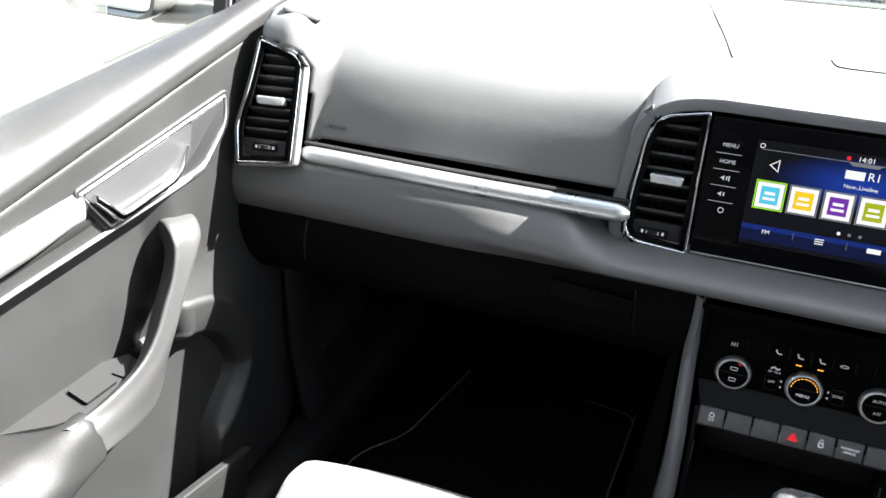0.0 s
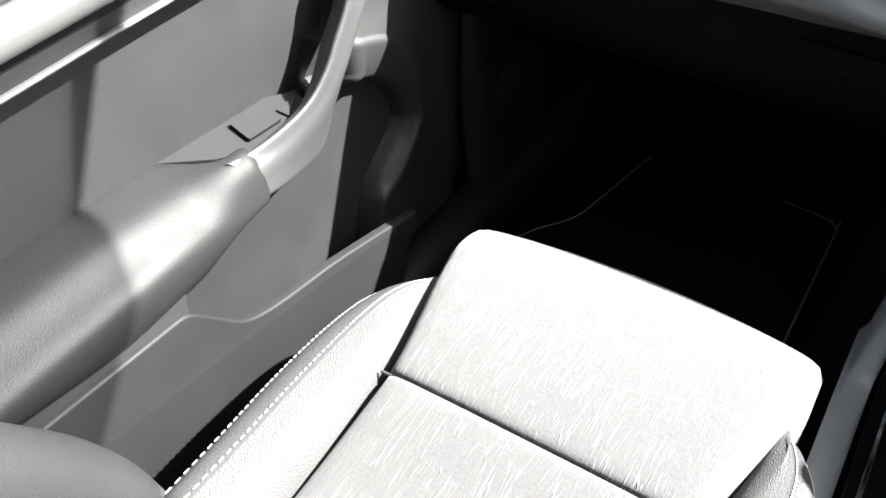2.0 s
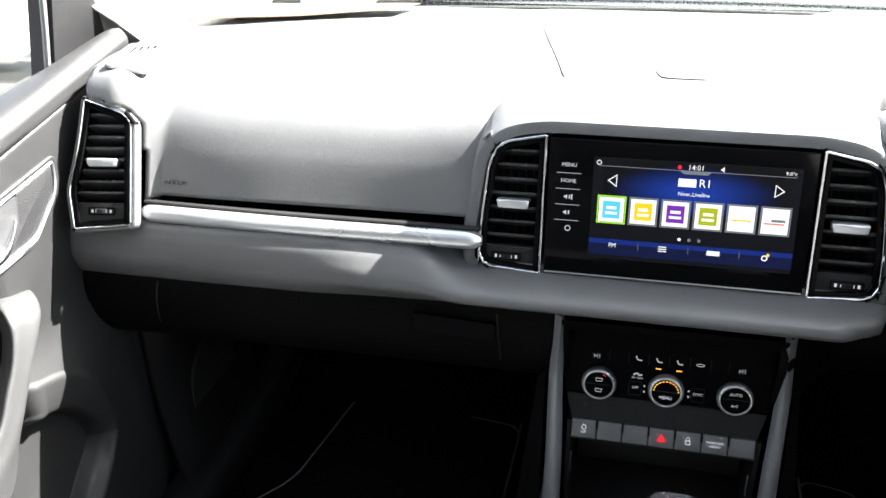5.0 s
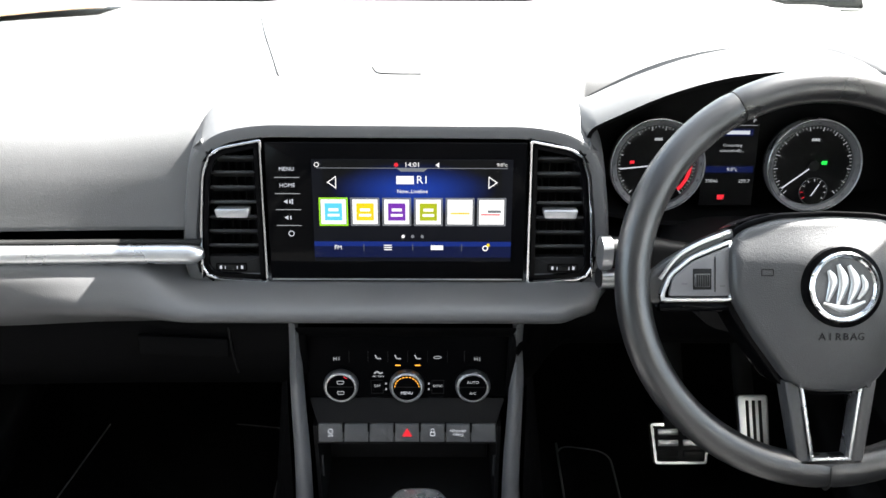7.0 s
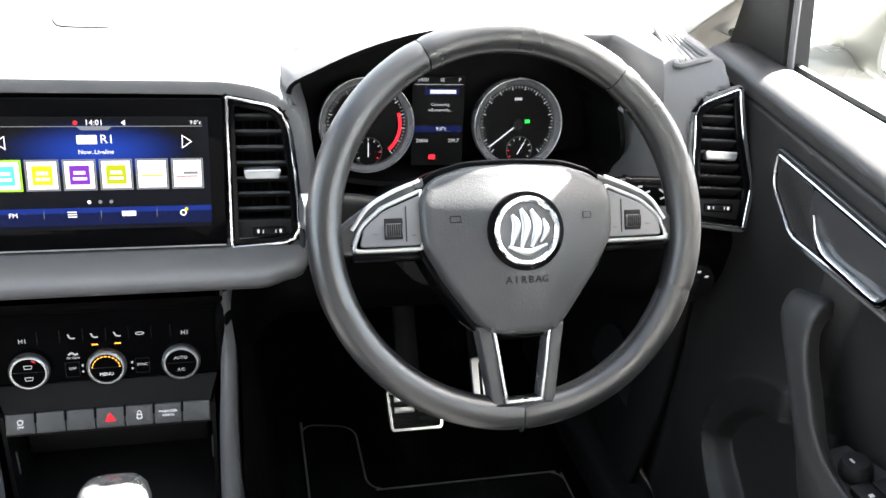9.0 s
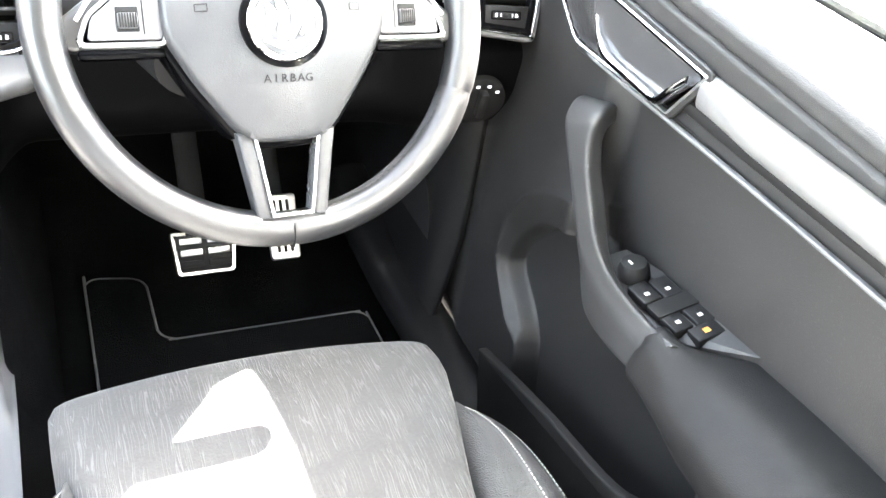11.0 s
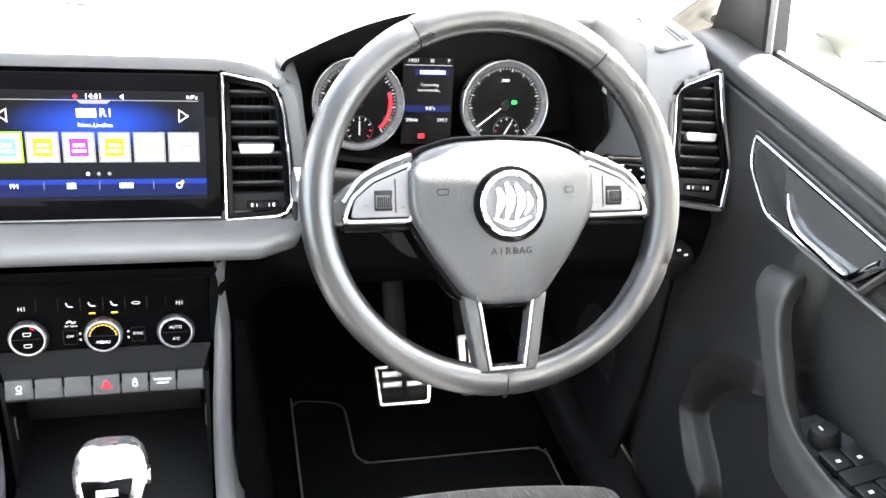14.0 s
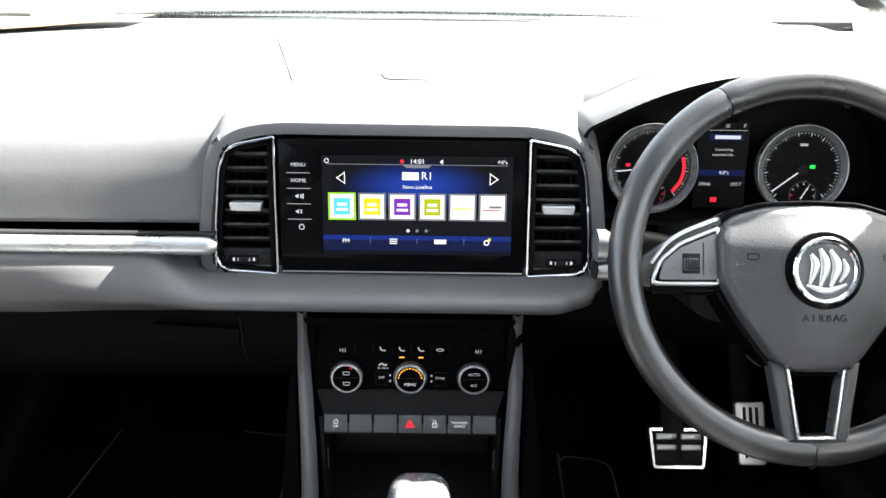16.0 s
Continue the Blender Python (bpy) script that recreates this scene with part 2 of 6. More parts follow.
# ---- building helpers ----
def link(name, bm, mat, smooth=40):
    me = bpy.data.meshes.new(name)
    bmesh.ops.recalc_face_normals(bm, faces=bm.faces[:])
    bm.to_mesh(me)
    bm.free()
    me.materials.append(mat)
    if smooth:
        me.shade_smooth()
        me.set_sharp_from_angle(angle=radians(smooth))
    return new(name, me)


def thing(name, label, category, at=(0, 0, 0), group="", kind=""):
    ob = new(name)
    ob.location = at
    ob.empty_display_size = 0.05
    return tagged(ob, label, category, group, kind)


def part(name, bm, mat, parent, label="", smooth=40):
    ob = link(name, bm, mat, smooth)
    ob.parent = parent
    home = Vector((0, 0, 0))
    up = parent
    while up:
        home += up.location
        up = up.parent
    ob.data.transform(Matrix.Translation(-home))
    return tagged(ob, label) if label else ob


def axes(origin, right, up):
    """A frame with its x to the right, its y up in the plane and its z out of it."""
    x = Vector(right).normalized()
    z = x.cross(Vector(up)).normalized()
    y = z.cross(x)
    m = Matrix((x, y, z)).transposed().to_4x4()
    m.translation = origin
    return m


def grid(rows, closed=False, caps=False, flip=False):
    """A sheet through rows of points; closed joins each row's ends, caps closes the first and last row."""
    bm = bmesh.new()
    vs = [[bm.verts.new(p) for p in row] for row in rows]
    n = len(rows[0])
    for a, b in zip(vs, vs[1:]):
        for i in range(n if closed else n - 1):
            j = (i + 1) % n
            bm.faces.new((a[i], a[j], b[j], b[i]))
    if caps:
        bm.faces.new(vs[0])
        bm.faces.new(vs[-1])
    return bm


def spline(points, n, closed=False):
    """n points along a smooth curve through the given ones."""
    p = [Vector(q) for q in points]
    k = len(p)
    out = []
    spans = k if closed else k - 1
    for i in range(n):
        t = i * spans / (n if closed else n - 1)
        s = min(int(t), spans - 1)
        f = t - s
        if closed:
            a, b, c, d = (p[(s + o) % k] for o in (-1, 0, 1, 2))
        else:
            b, c = p[s], p[s + 1]
            a = p[s - 1] if s > 0 else b * 2 - c
            d = p[s + 2] if s + 2 < k else c * 2 - b
        out.append(0.5 * (2 * b + (c - a) * f + (2 * a - 5 * b + 4 * c - d) * f * f + (3 * b - a - 3 * c + d) * f ** 3))
    return out


def sweep(path, shape, n=40, scale=None, up=(0, 0, 1), caps=True, closed=False, m=None):
    """A tube of the cross-section shape (across, up) along a smooth path; scale gives its size along the way."""
    pts = spline(path, n, closed)
    rows = []
    for i, p in enumerate(pts):
        a, b = (pts[i - 1], pts[(i + 1) % n]) if closed else (pts[max(i - 1, 0)], pts[min(i + 1, n - 1)])
        t = (b - a).normalized()
        side = t.cross(Vector(up)).normalized()
        v = side.cross(t)
        f = i / (n - 1)
        k = scale(f) if scale else 1
        kx, ky = k if isinstance(k, tuple) else (k, k)
        rows.append([p + side * (sx * kx) + v * (sy * ky) for sx, sy in shape])
    if closed:
        rows.append(rows[0])
        bm = grid(rows, True)
        bmesh.ops.remove_doubles(bm, verts=bm.verts[:], dist=1e-6)
        return bm
    bm = grid(rows, True, caps)
    if m:
        bmesh.ops.transform(bm, matrix=m, verts=bm.verts[:])
    return bm


def oval(a, b, n=16, power=2.0):
    out = []
    for i in range(n):
        t = 2 * math.pi * i / n
        c, s = math.cos(t), math.sin(t)
        out.append((a * math.copysign(abs(c) ** (2 / power), c), b * math.copysign(abs(s) ** (2 / power), s)))
    return out


def rounded(corners, n=5):
    """An outline through corners (x, y, radius)."""
    out = []
    k = len(corners)
    for i in range(k):
        a, b, c = (Vector(corners[(i + o) % k][:2]) for o in (-1, 0, 1))
        r = corners[i][2]
        if r <= 0:
            out.append(tuple(b))
            continue
        p, q = b + (a - b).normalized() * r, b + (c - b).normalized() * r
        for j in range(n + 1):
            f = j / n
            out.append(tuple(p * (1 - f) ** 2 + b * 2 * f * (1 - f) + q * f * f))
    return out


def inset(outline, d):
    k = len(outline)
    area = sum(outline[i - 1][0] * outline[i][1] - outline[i][0] * outline[i - 1][1] for i in range(k))
    d = d if area > 0 else -d
    out = []
    for i in range(k):
        a, b, c = (Vector(outline[(i + o) % k]) for o in (-1, 0, 1))
        u, v = (b - a).normalized(), (c - b).normalized()
        n1, n2 = Vector((-u.y, u.x)), Vector((-v.y, v.x))
        m = n1 + n2
        m = m / max(m.dot(n1), 0.5) if m.length > 1e-6 else n1
        out.append(tuple(b + m * d))
    return out


def slab(outline, z0, z1, bevel=0.0, m=None, steps=3):
    """A plate of the outline from z0 up to z1 with its upper edge rounded."""
    rows = [[(x, y, z0) for x, y in outline]]
    if bevel:
        for i in range(steps + 1):
            t = math.pi / 2 * i / steps
            ring = inset(outline, bevel * (1 - math.cos(t)))
            rows.append([(x, y, z1 - bevel + bevel * math.sin(t)) for x, y in ring])
    else:
        rows.append([(x, y, z1) for x, y in outline])
    bm = grid(rows, True, True)
    if m:
        bmesh.ops.transform(bm, matrix=m, verts=bm.verts[:])
    return bm


def hoop(outer, width, z0, z1, m=None, bevel=0.0):
    """A flat frame along the outline, of that width inwards."""
    inner = inset(outer, width)
    b = bevel
    o2, i2 = inset(outer, b), inset(inner, -b)
    rows = [[(x, y, z0) for x, y in outer], [(x, y, z1 - b) for x, y in outer], [(x, y, z1) for x, y in o2],
            [(x, y, z1) for x, y in i2], [(x, y, z1 - b) for x, y in inner], [(x, y, z0) for x, y in inner]]
    bm = grid(rows + [rows[0]], True)
    bmesh.ops.remove_doubles(bm, verts=bm.verts[:], dist=1e-6)
    if m:
        bmesh.ops.transform(bm, matrix=m, verts=bm.verts[:])
    return bm


def box(size, m=None, bevel=0.0, seg=2):
    bm = bmesh.new()
    bmesh.ops.create_cube(bm, size=1.0)
    bmesh.ops.scale(bm, vec=size, verts=bm.verts[:])
    if bevel:
        bmesh.ops.bevel(bm, geom=bm.edges[:], offset=bevel, segments=seg, profile=0.5, affect="EDGES")
    if m:
        bmesh.ops.transform(bm, matrix=m, verts=bm.verts[:])
    return bm


def turned(profile, m=None, n=40, caps=True):
    """A body of revolution about z through (radius, height) points."""
    rows = [[(r * math.cos(2 * math.pi * i / n), r * math.sin(2 * math.pi * i / n), z) for i in range(n)] for r, z in profile]
    bm = grid(rows, True)
    for row, r in ((0, profile[0][0]), (-1, profile[-1][0])):
        if caps and r > 1e-5:
            bm.verts.ensure_lookup_table()
            bm.faces.new([bm.verts[(row % len(profile)) * n + i] for i in range(n)])
    bmesh.ops.remove_doubles(bm, verts=bm.verts[:], dist=1e-6)
    if m:
        bmesh.ops.transform(bm, matrix=m, verts=bm.verts[:])
    return bm


def lettering(name, words, size, m, mat, parent, depth=0.0002, spacing=1.0):
    cu = bpy.data.curves.new(name, "FONT")
    cu.body, cu.size, cu.extrude = words, size, depth
    cu.align_x, cu.align_y, cu.space_character = "CENTER", "CENTER", spacing
    cu.resolution_u = 2
    tmp = bpy.data.objects.new(name, cu)
    me = bpy.data.meshes.new_from_object(tmp)
    bpy.data.objects.remove(tmp)
    me.transform(m)
    home = Vector((0, 0, 0))
    up = parent
    while up:
        home += up.location
        up = up.parent
    me.transform(Matrix.Translation(-home))
    me.materials.clear()
    me.materials.append(mat)
    ob = new(name, me)
    ob.parent = parent
    return ob


def at2(m, x, y, z=0.0):
    return m @ Matrix.Translation((x, y, z))


def bar(name, w, h, m, mat, parent, z=0.0004):
    return part(name, box((w, h, z), m), mat, parent, smooth=0)


def step(a, b, v):
    t = min(max((v - a) / (b - a), 0.0), 1.0)
    return t * t * (3 - 2 * t)


# ---- the shell of the car ----
def shell():
    ground = link("ground", grid([[(x, y, -0.45) for x in (-3000, -40, 40, 3000)] for y in (-3000, -40, 40, 3000)]), GROUND, 0)
    tagged(ground, "worn grey asphalt yard round the parked car", "ground", kind="structure")
    rows = []
    for y, z in ((-2.3, 0.05), (-0.75, 0.05), (-0.6, 0.0), (0.28, 0.0), (0.42, 0.06), (0.62, 0.30), (0.66, 0.60), (0.62, 0.632), (0.545, 0.636)):
        rows.append([(x, y, z + (0.16 * (1 - step(0.08, 0.17, abs(x - 0.009))) if y < 0.5 else 0)) for x in np.linspace(-0.72, 0.74, 60)])
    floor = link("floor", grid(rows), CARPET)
    floor.modifiers.new("thick", "SOLIDIFY").thickness = 0.02
    tagged(floor, "black carpet over the footwells and tunnel", "carpet", kind="structure")
    top = []
    for y, z, bow in ((-0.130, 1.184, 0.15), (-0.22, 1.216, 0.13), (-0.36, 1.248, 0.08), (-0.5, 1.262, 0), (-0.8, 1.28, 0), (-1.05, 1.28, 0), (-1.8, 1.24, 0), (-2.3, 1.15, 0)):
        top.append([(x + 0.01, y - bow * (x / 0.6) ** 2, z - 0.05 * (x / 0.6) ** 4) for x in np.linspace(-0.60, 0.60, 21)])
    bm = grid(top)
    # the roof is out of view; this opening is added to admit sun and sky
    hole = [f for f in bm.faces if abs(f.calc_center_median().x - 0.01) < 0.51 and -0.80 < f.calc_center_median().y]
    bmesh.ops.delete(bm, geom=hole, context="FACES")
    roof = link("roof", bm, HEAD)
    roof.modifiers.new("thick", "SOLIDIFY").thickness = 0.03
    tagged(roof, "unseen pale roof lining with an opening added for light", "ceiling", kind="structure")
    # added pane, unseen; its tint weakens the sun behind the windscreen's edge
    light_pane = link("sunroof", grid([[(x, y - bow * ((x - 0.01) / 0.6) ** 2, z) for x in np.linspace(-0.54, 0.56, 9)] for y, z, bow in ((-0.118, 1.194, 0.15), (-0.24, 1.238, 0.12), (-0.36, 1.268, 0.08), (-0.6, 1.300, 0), (-0.84, 1.308, 0))]), ROOFGLASS)
    light_pane.modifiers.new("thick", "SOLIDIFY").thickness = 0.005
    tagged(light_pane, "unseen tinted roof pane added to let sun and sky in", "sunroof", kind="structure")
    for s in (-1, 1):
        c = 0.01
        pil = sweep([(c + s * 0.815, 0.40, 0.60), (c + s * 0.80, 0.27, 0.68), (c + s * 0.78, 0.14, 0.77), (c + s * 0.73, 0.0, 0.90), (c + s * 0.63, -0.16, 1.12), (c + s * 0.595, -0.32, 1.21), (c + s * 0.585, -0.5, 1.22)],
                    oval(0.042, 0.034, 14, 2.6), 28, up=(s, 0, 0), scale=lambda f: 1 - 0.45 * step(0.45, 0.7, f))
        p = link("a_pillar", pil, HEAD)
        tagged(p, "pale plastic windscreen pillar trim", "pillar", kind="structure")
        skirt = link("pillar_skirt", grid([[(c + s * (0.655 + 0.14 * f), y - 0.10 * f, 0.640 + 0.15 * f + 0.02 * math.sin(math.pi * f)) for f in np.linspace(0, 1, 8)] for y in np.linspace(0.155, 0.50, 8)]), HEAD)
        skirt.modifiers.new("thick", "SOLIDIFY").thickness = 0.004
        tagged(skirt, "pale trim at the foot of the windscreen pillar", "pillar", kind="structure")
        rail = link("roof_rail", sweep([(c + s * 0.585, -0.45, 1.215), (c + s * 0.59, -1.2, 1.23), (c + s * 0.58, -2.3, 1.12)], oval(0.05, 0.05, 12, 2.6), 16), HEAD)
        tagged(rail, "pale trim along the roof side", "trim", kind="structure")
        post = link("b_pillar", sweep([(c + s * 0.75, -1.12, 0.0), (c + s * 0.75, -1.14, 0.62), (c + s * 0.60, -1.22, 1.22)], oval(0.05, 0.09, 14, 3), 14, up=(0, 1, 0)), HEAD)
        tagged(post, "pale plastic pillar behind the front door", "pillar", kind="structure")
        rear = link("rear_side_wall", grid([[(c + s * 0.76, y, z) for y in (-1.2, -1.8, -2.3)] for z in (0.0, 0.3, 0.66)]), DOORP)
        rear.modifiers.new("thick", "SOLIDIFY").thickness = 0.03
        tagged(rear, "dark plastic rear side lining", "wall", kind="structure")
        tint = link("rear_side_glass", grid([[(c + s * (0.76 - 0.17 * f), y, 0.66 + 0.5 * f) for y in (-1.2, -1.8, -2.3)] for f in (0, 0.5, 1)]), ROOFGLASS)
        tint.modifiers.new("thick", "SOLIDIFY").thickness = 0.005
        tagged(tint, "dark privacy glass beside the rear seats", "window", kind="structure")
    back = link("rear_wall", box((1.5, 0.06, 0.62), pose(0.01, -2.3, 0.33), 0.02), HARD)
    tagged(back, "dark lining at the back of the cabin", "wall", kind="structure")
    rear_pane = link("rear_window", grid([[(0.01 + x * (0.72 - 0.14 * f), -2.30 + 0.10 * f, 0.64 + 0.50 * f) for x in (-1, -0.5, 0, 0.5, 1)] for f in (0, 0.5, 1)]), ROOFGLASS)
    rear_pane.modifiers.new("thick", "SOLIDIFY").thickness = 0.005
    tagged(rear_pane, "tinted rear window glass", "window", kind="structure")
    # windscreen and door panes
    ws = link("windscreen", grid([[(0.01 + x * (0.76 - 0.17 * f), 0.60 - 0.76 * f - 0.10 * x * x * (1 - 0.4 * f), 0.645 + 0.555 * f) for x in np.linspace(-1, 1, 13)] for f in np.linspace(0, 1, 9)]), PANE)
    ws.modifiers.new("thick", "SOLIDIFY").thickness = 0.004
    ws.visible_shadow = False
    tagged(ws, "clear curved windscreen glass", "windscreen", kind="structure")
    sealw = sweep([(0.01 - 0.70, 0.50, 0.655), (-0.35, 0.565, 0.653), (0.01, 0.595, 0.652), (0.37, 0.565, 0.653), (0.71, 0.50, 0.655)], oval(0.008, 0.005, 8), 30)
    tagged(link("windscreen_seal", sealw, SEAL), "black rubber seal along the windscreen base", "seal", kind="structure")
    hood = []
    for y, z in ((0.60, 0.56), (0.8, 0.60), (1.2, 0.585), (1.6, 0.50), (1.72, 0.40)):
        hood.append([(x, y - 0.25 * (abs(x) / 0.85) ** 3 * (1 if y > 1 else 0.2), z - 0.06 * (abs(x) / 0.85) ** 4) for x in np.linspace(-0.85, 0.87, 24)])
    bonnet = link("bonnet", grid(hood), PAINT)
    bonnet.modifiers.new("thick", "SOLIDIFY").thickness = 0.01
    tagged(bonnet, "pale grey painted car bonnet outside the windscreen", "bonnet", kind="structure")


shell()


# ---- dashboard ----
def mixed(table, x):
    """The row of a table of (x, points), smoothly between its neighbours."""
    if x <= table[0][0]:
        return [Vector(p) for p in table[0][1]]
    for (xa, a), (xb, b) in zip(table, table[1:]):
        if xa <= x <= xb:
            f = step(xa, xb, x)
            return [Vector(p) * (1 - f) + Vector(q) * f for p, q in zip(a, b)]
    return [Vector(p) for p in table[-1][1]]


def loft_x(table, xs, n):
    rows = []
    for x in xs:
        rows.append([(x, p.x, p.y) for p in spline([(*q,) for q in [(v.x, v.y) for v in mixed(table, x)]], n)])
    return grid(rows)


dash = thing("dashboard", "dark grey grained plastic dashboard across the car", "dashboard", (0.01, 0.1, 0.5))
FACE = [(0.56, 0.645), (0.42, 0.680), (0.27, 0.693), (0.15, 0.684), (0.080, 0.663), (0.036, 0.636), (0.010, 0.600), (-0.012, 0.546)]
CENTRE = [(0.58, 0.645), (0.44, 0.677), (0.30, 0.687), (0.18, 0.682), (0.10, 0.668), (0.060, 0.645), (0.05, 0.60), (0.05, 0.53)]
CLUSTER = [(0.56, 0.645), (0.42, 0.69), (0.30, 0.70), (0.22, 0.69), (0.16, 0.665), (0.13, 0.62), (0.13, 0.58), (0.13, 0.52)]
LEFT = [(0.50, 0.645), (0.38, 0.68), (0.25, 0.69), (0.12, 0.692), (0.04, 0.690), (0.003, 0.674), (-0.02, 0.604), (-0.048, 0.535)]
CLUSTER_R = [(0.52, 0.645), (0.40, 0.685), (0.27, 0.695), (0.16, 0.694), (0.10, 0.689), (0.095, 0.675), (0.13, 0.62), (0.13, 0.52)]
RIGHT = [(0.50, 0.645), (0.38, 0.68), (0.25, 0.69), (0.12, 0.688), (0.03, 0.683), (0.003, 0.670), (-0.027, 0.595), (-0.058, 0.515)]
top_table = [(-0.72, LEFT), (-0.648, LEFT), (-0.592, FACE), (-0.212, FACE), (-0.188, CENTRE), (0.17, CENTRE), (0.21, CLUSTER), (0.485, CLUSTER), (0.535, CLUSTER_R), (0.572, CLUSTER_R), (0.600, RIGHT), (0.73, RIGHT)]
end = rounded([(-0.036, -0.070, 0.004), (0.026, -0.076, 0.003), (0.033, -0.030, 0.010), (0.0215, 0.02, 0.03), (0.0145, 0.078, 0.004), (-0.028, 0.060, 0.008), (-0.036, 0.050, 0.008)])
END_R, END_L = end, [(-x + (0.008 if x < 0 else 0), y) for x, y in reversed(end)]
VENT_R = axes((0.668, -0.042, 0.588), (1, -0.14, 0.0), (0, 0.42, 0.9))
VENT_L = axes((-0.660, -0.038, 0.590), (1, 0.14, 0.0), (0, 0.42, 0.9))


def within(outline, x, y):
    odd = False
    for (ax, ay), (bx, by) in zip(outline, outline[1:] + outline[:1]):
        if (ay > y) != (by > y) and x < ax + (y - ay) * (bx - ax) / (by - ay):
            odd = not odd
    return odd


pad_mesh = loft_x(top_table, np.linspace(-0.715, 0.725, 300), 90)
for v in pad_mesh.verts:
    reach = 0.668 + 0.030 * step(0.02, -0.05, v.co.y)
    v.co.x = min(max(v.co.x, -0.676), reach)
gone = []
for f in pad_mesh.faces:
    c = f.calc_center_median()
    if abs(c.x) > 0.59 and c.y < 0.1:
        for m, o in ((VENT_R, END_R), (VENT_L, END_L)):
            q = m.inverted() @ c
            if -0.030 < q.z < 0.06 and within(inset(o, -0.004), q.x, q.y):
                gone.append(f)
bmesh.ops.delete(pad_mesh, geom=gone, context="FACES")
pad = part("upper_pad", pad_mesh, SOFT, dash)
pad.modifiers.new("thick", "SOLIDIFY").thickness = -0.004
LEDGE = [(0.0, 0.522), (-0.036, 0.518), (-0.0455, 0.508), (-0.050, 0.497), (-0.053, 0.486), (-0.0540, 0.476), (-0.051, 0.465), (-0.044, 0.452)]
LEDGE_MID = [(0.0, 0.521), (-0.034, 0.5165), (-0.047, 0.508), (-0.057, 0.498), (-0.066, 0.4865), (-0.0660, 0.477), (-0.056, 0.467), (-0.042, 0.455)]
LEDGEC = [(0.0, 0.489), (-0.028, 0.4895), (-0.050, 0.4892), (-0.070, 0.4868), (-0.0810, 0.4818), (-0.0770, 0.4760), (-0.060, 0.468), (-0.040, 0.456)]
ledge_table = [(-0.71, LEDGE), (-0.42, LEDGE), (-0.290, LEDGE_MID), (-0.206, LEDGEC), (0.165, LEDGEC), (0.200, [(a + 0.016, b) for a, b in LEDGEC]), (0.222, [(a + 0.06, b) for a, b in LEDGEC])]
lg = part("ledge", loft_x(ledge_table, np.linspace(-0.71, 0.222, 110), 34), LEDGEM, dash)
lg.modifiers.new("thick", "SOLIDIFY").thickness = -0.004
LOW = [(-0.043, 0.468), (-0.050, 0.440), (-0.050, 0.410), (-0.040, 0.375), (-0.01, 0.345), (0.06, 0.32), (0.2, 0.31), (0.5, 0.33)]
KNEE = [(0.0, 0.520), (-0.048, 0.495), (-0.05, 0.46), (-0.04, 0.42), (-0.01, 0.385), (0.05, 0.36), (0.2, 0.35), (0.5, 0.35)]
COLUMN = [(0.15, 0.530), (0.03, 0.50), (0.01, 0.44), (0.005, 0.41), (0.02, 0.385), (0.06, 0.36), (0.2, 0.35), (0.5, 0.35)]
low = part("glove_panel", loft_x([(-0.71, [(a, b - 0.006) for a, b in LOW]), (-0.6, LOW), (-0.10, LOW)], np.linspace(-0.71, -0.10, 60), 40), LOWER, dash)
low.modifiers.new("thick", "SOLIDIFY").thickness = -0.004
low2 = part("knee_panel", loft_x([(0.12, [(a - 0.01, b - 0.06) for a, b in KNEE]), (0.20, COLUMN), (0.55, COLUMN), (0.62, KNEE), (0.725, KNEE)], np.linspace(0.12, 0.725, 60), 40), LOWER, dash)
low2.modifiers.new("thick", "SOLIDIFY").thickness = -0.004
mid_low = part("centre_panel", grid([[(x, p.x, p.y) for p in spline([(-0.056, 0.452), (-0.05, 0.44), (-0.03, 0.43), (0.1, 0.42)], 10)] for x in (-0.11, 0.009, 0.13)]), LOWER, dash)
# silver strip
def strip():
    rows = []
    for x in np.linspace(-0.616, -0.2025, 60):
        e = min(x + 0.616, -0.2025 - x)
        k = 0.45 + 0.55 * math.sqrt(min(e / 0.012, 1.0))
        zc = 0.5275 + 0.0025 * step(-0.35, -0.61, x)
        rows.append([(x, -0.031 - 0.012 * math.cos(t) * k, zc + 0.0108 * math.sin(t) * k) for t in np.linspace(-2.2, 2.2, 14)])
    return grid(rows, True, True)


part("trim_strip", strip(), SATIN, dash, "brushed silver strip")
gap = sweep([(-0.612, -0.026, 0.5425), (-0.4, -0.027, 0.5402), (-0.205, -0.027, 0.5398)], oval(0.004, 0.0022, 8), 30)
part("shadow_gap", gap, MATTB, dash)
def face_y(x, z):
    """Where the dashboard's front face lies at a height."""
    pts = spline([(v.x, v.y, 0) for v in mixed(top_table, x)], 200)
    return min((p for p in pts if p.x < 0.1), key=lambda p: abs(p.y - z)).x


for k, ch in enumerate("AIRBAG"):
    lx = -0.590 + 0.0050 * k
    lettering("airbag_letter", ch, 0.0078, axes((lx, face_y(lx, 0.563) - 0.0058, 0.563), (1, 0, 0.02), (0, 0.45, 0.9)), SOFT, dash, 0.0010, 1.0)
# fine joints in the dashboard's top
def top_z(x, y):
    """How high the dashboard's top lies."""
    pts = spline([(v.x, v.y, 0) for v in mixed(top_table, x)], 300)
    return min((p for p in pts if p.y > 0.6), key=lambda p: abs(p.x - y)).y


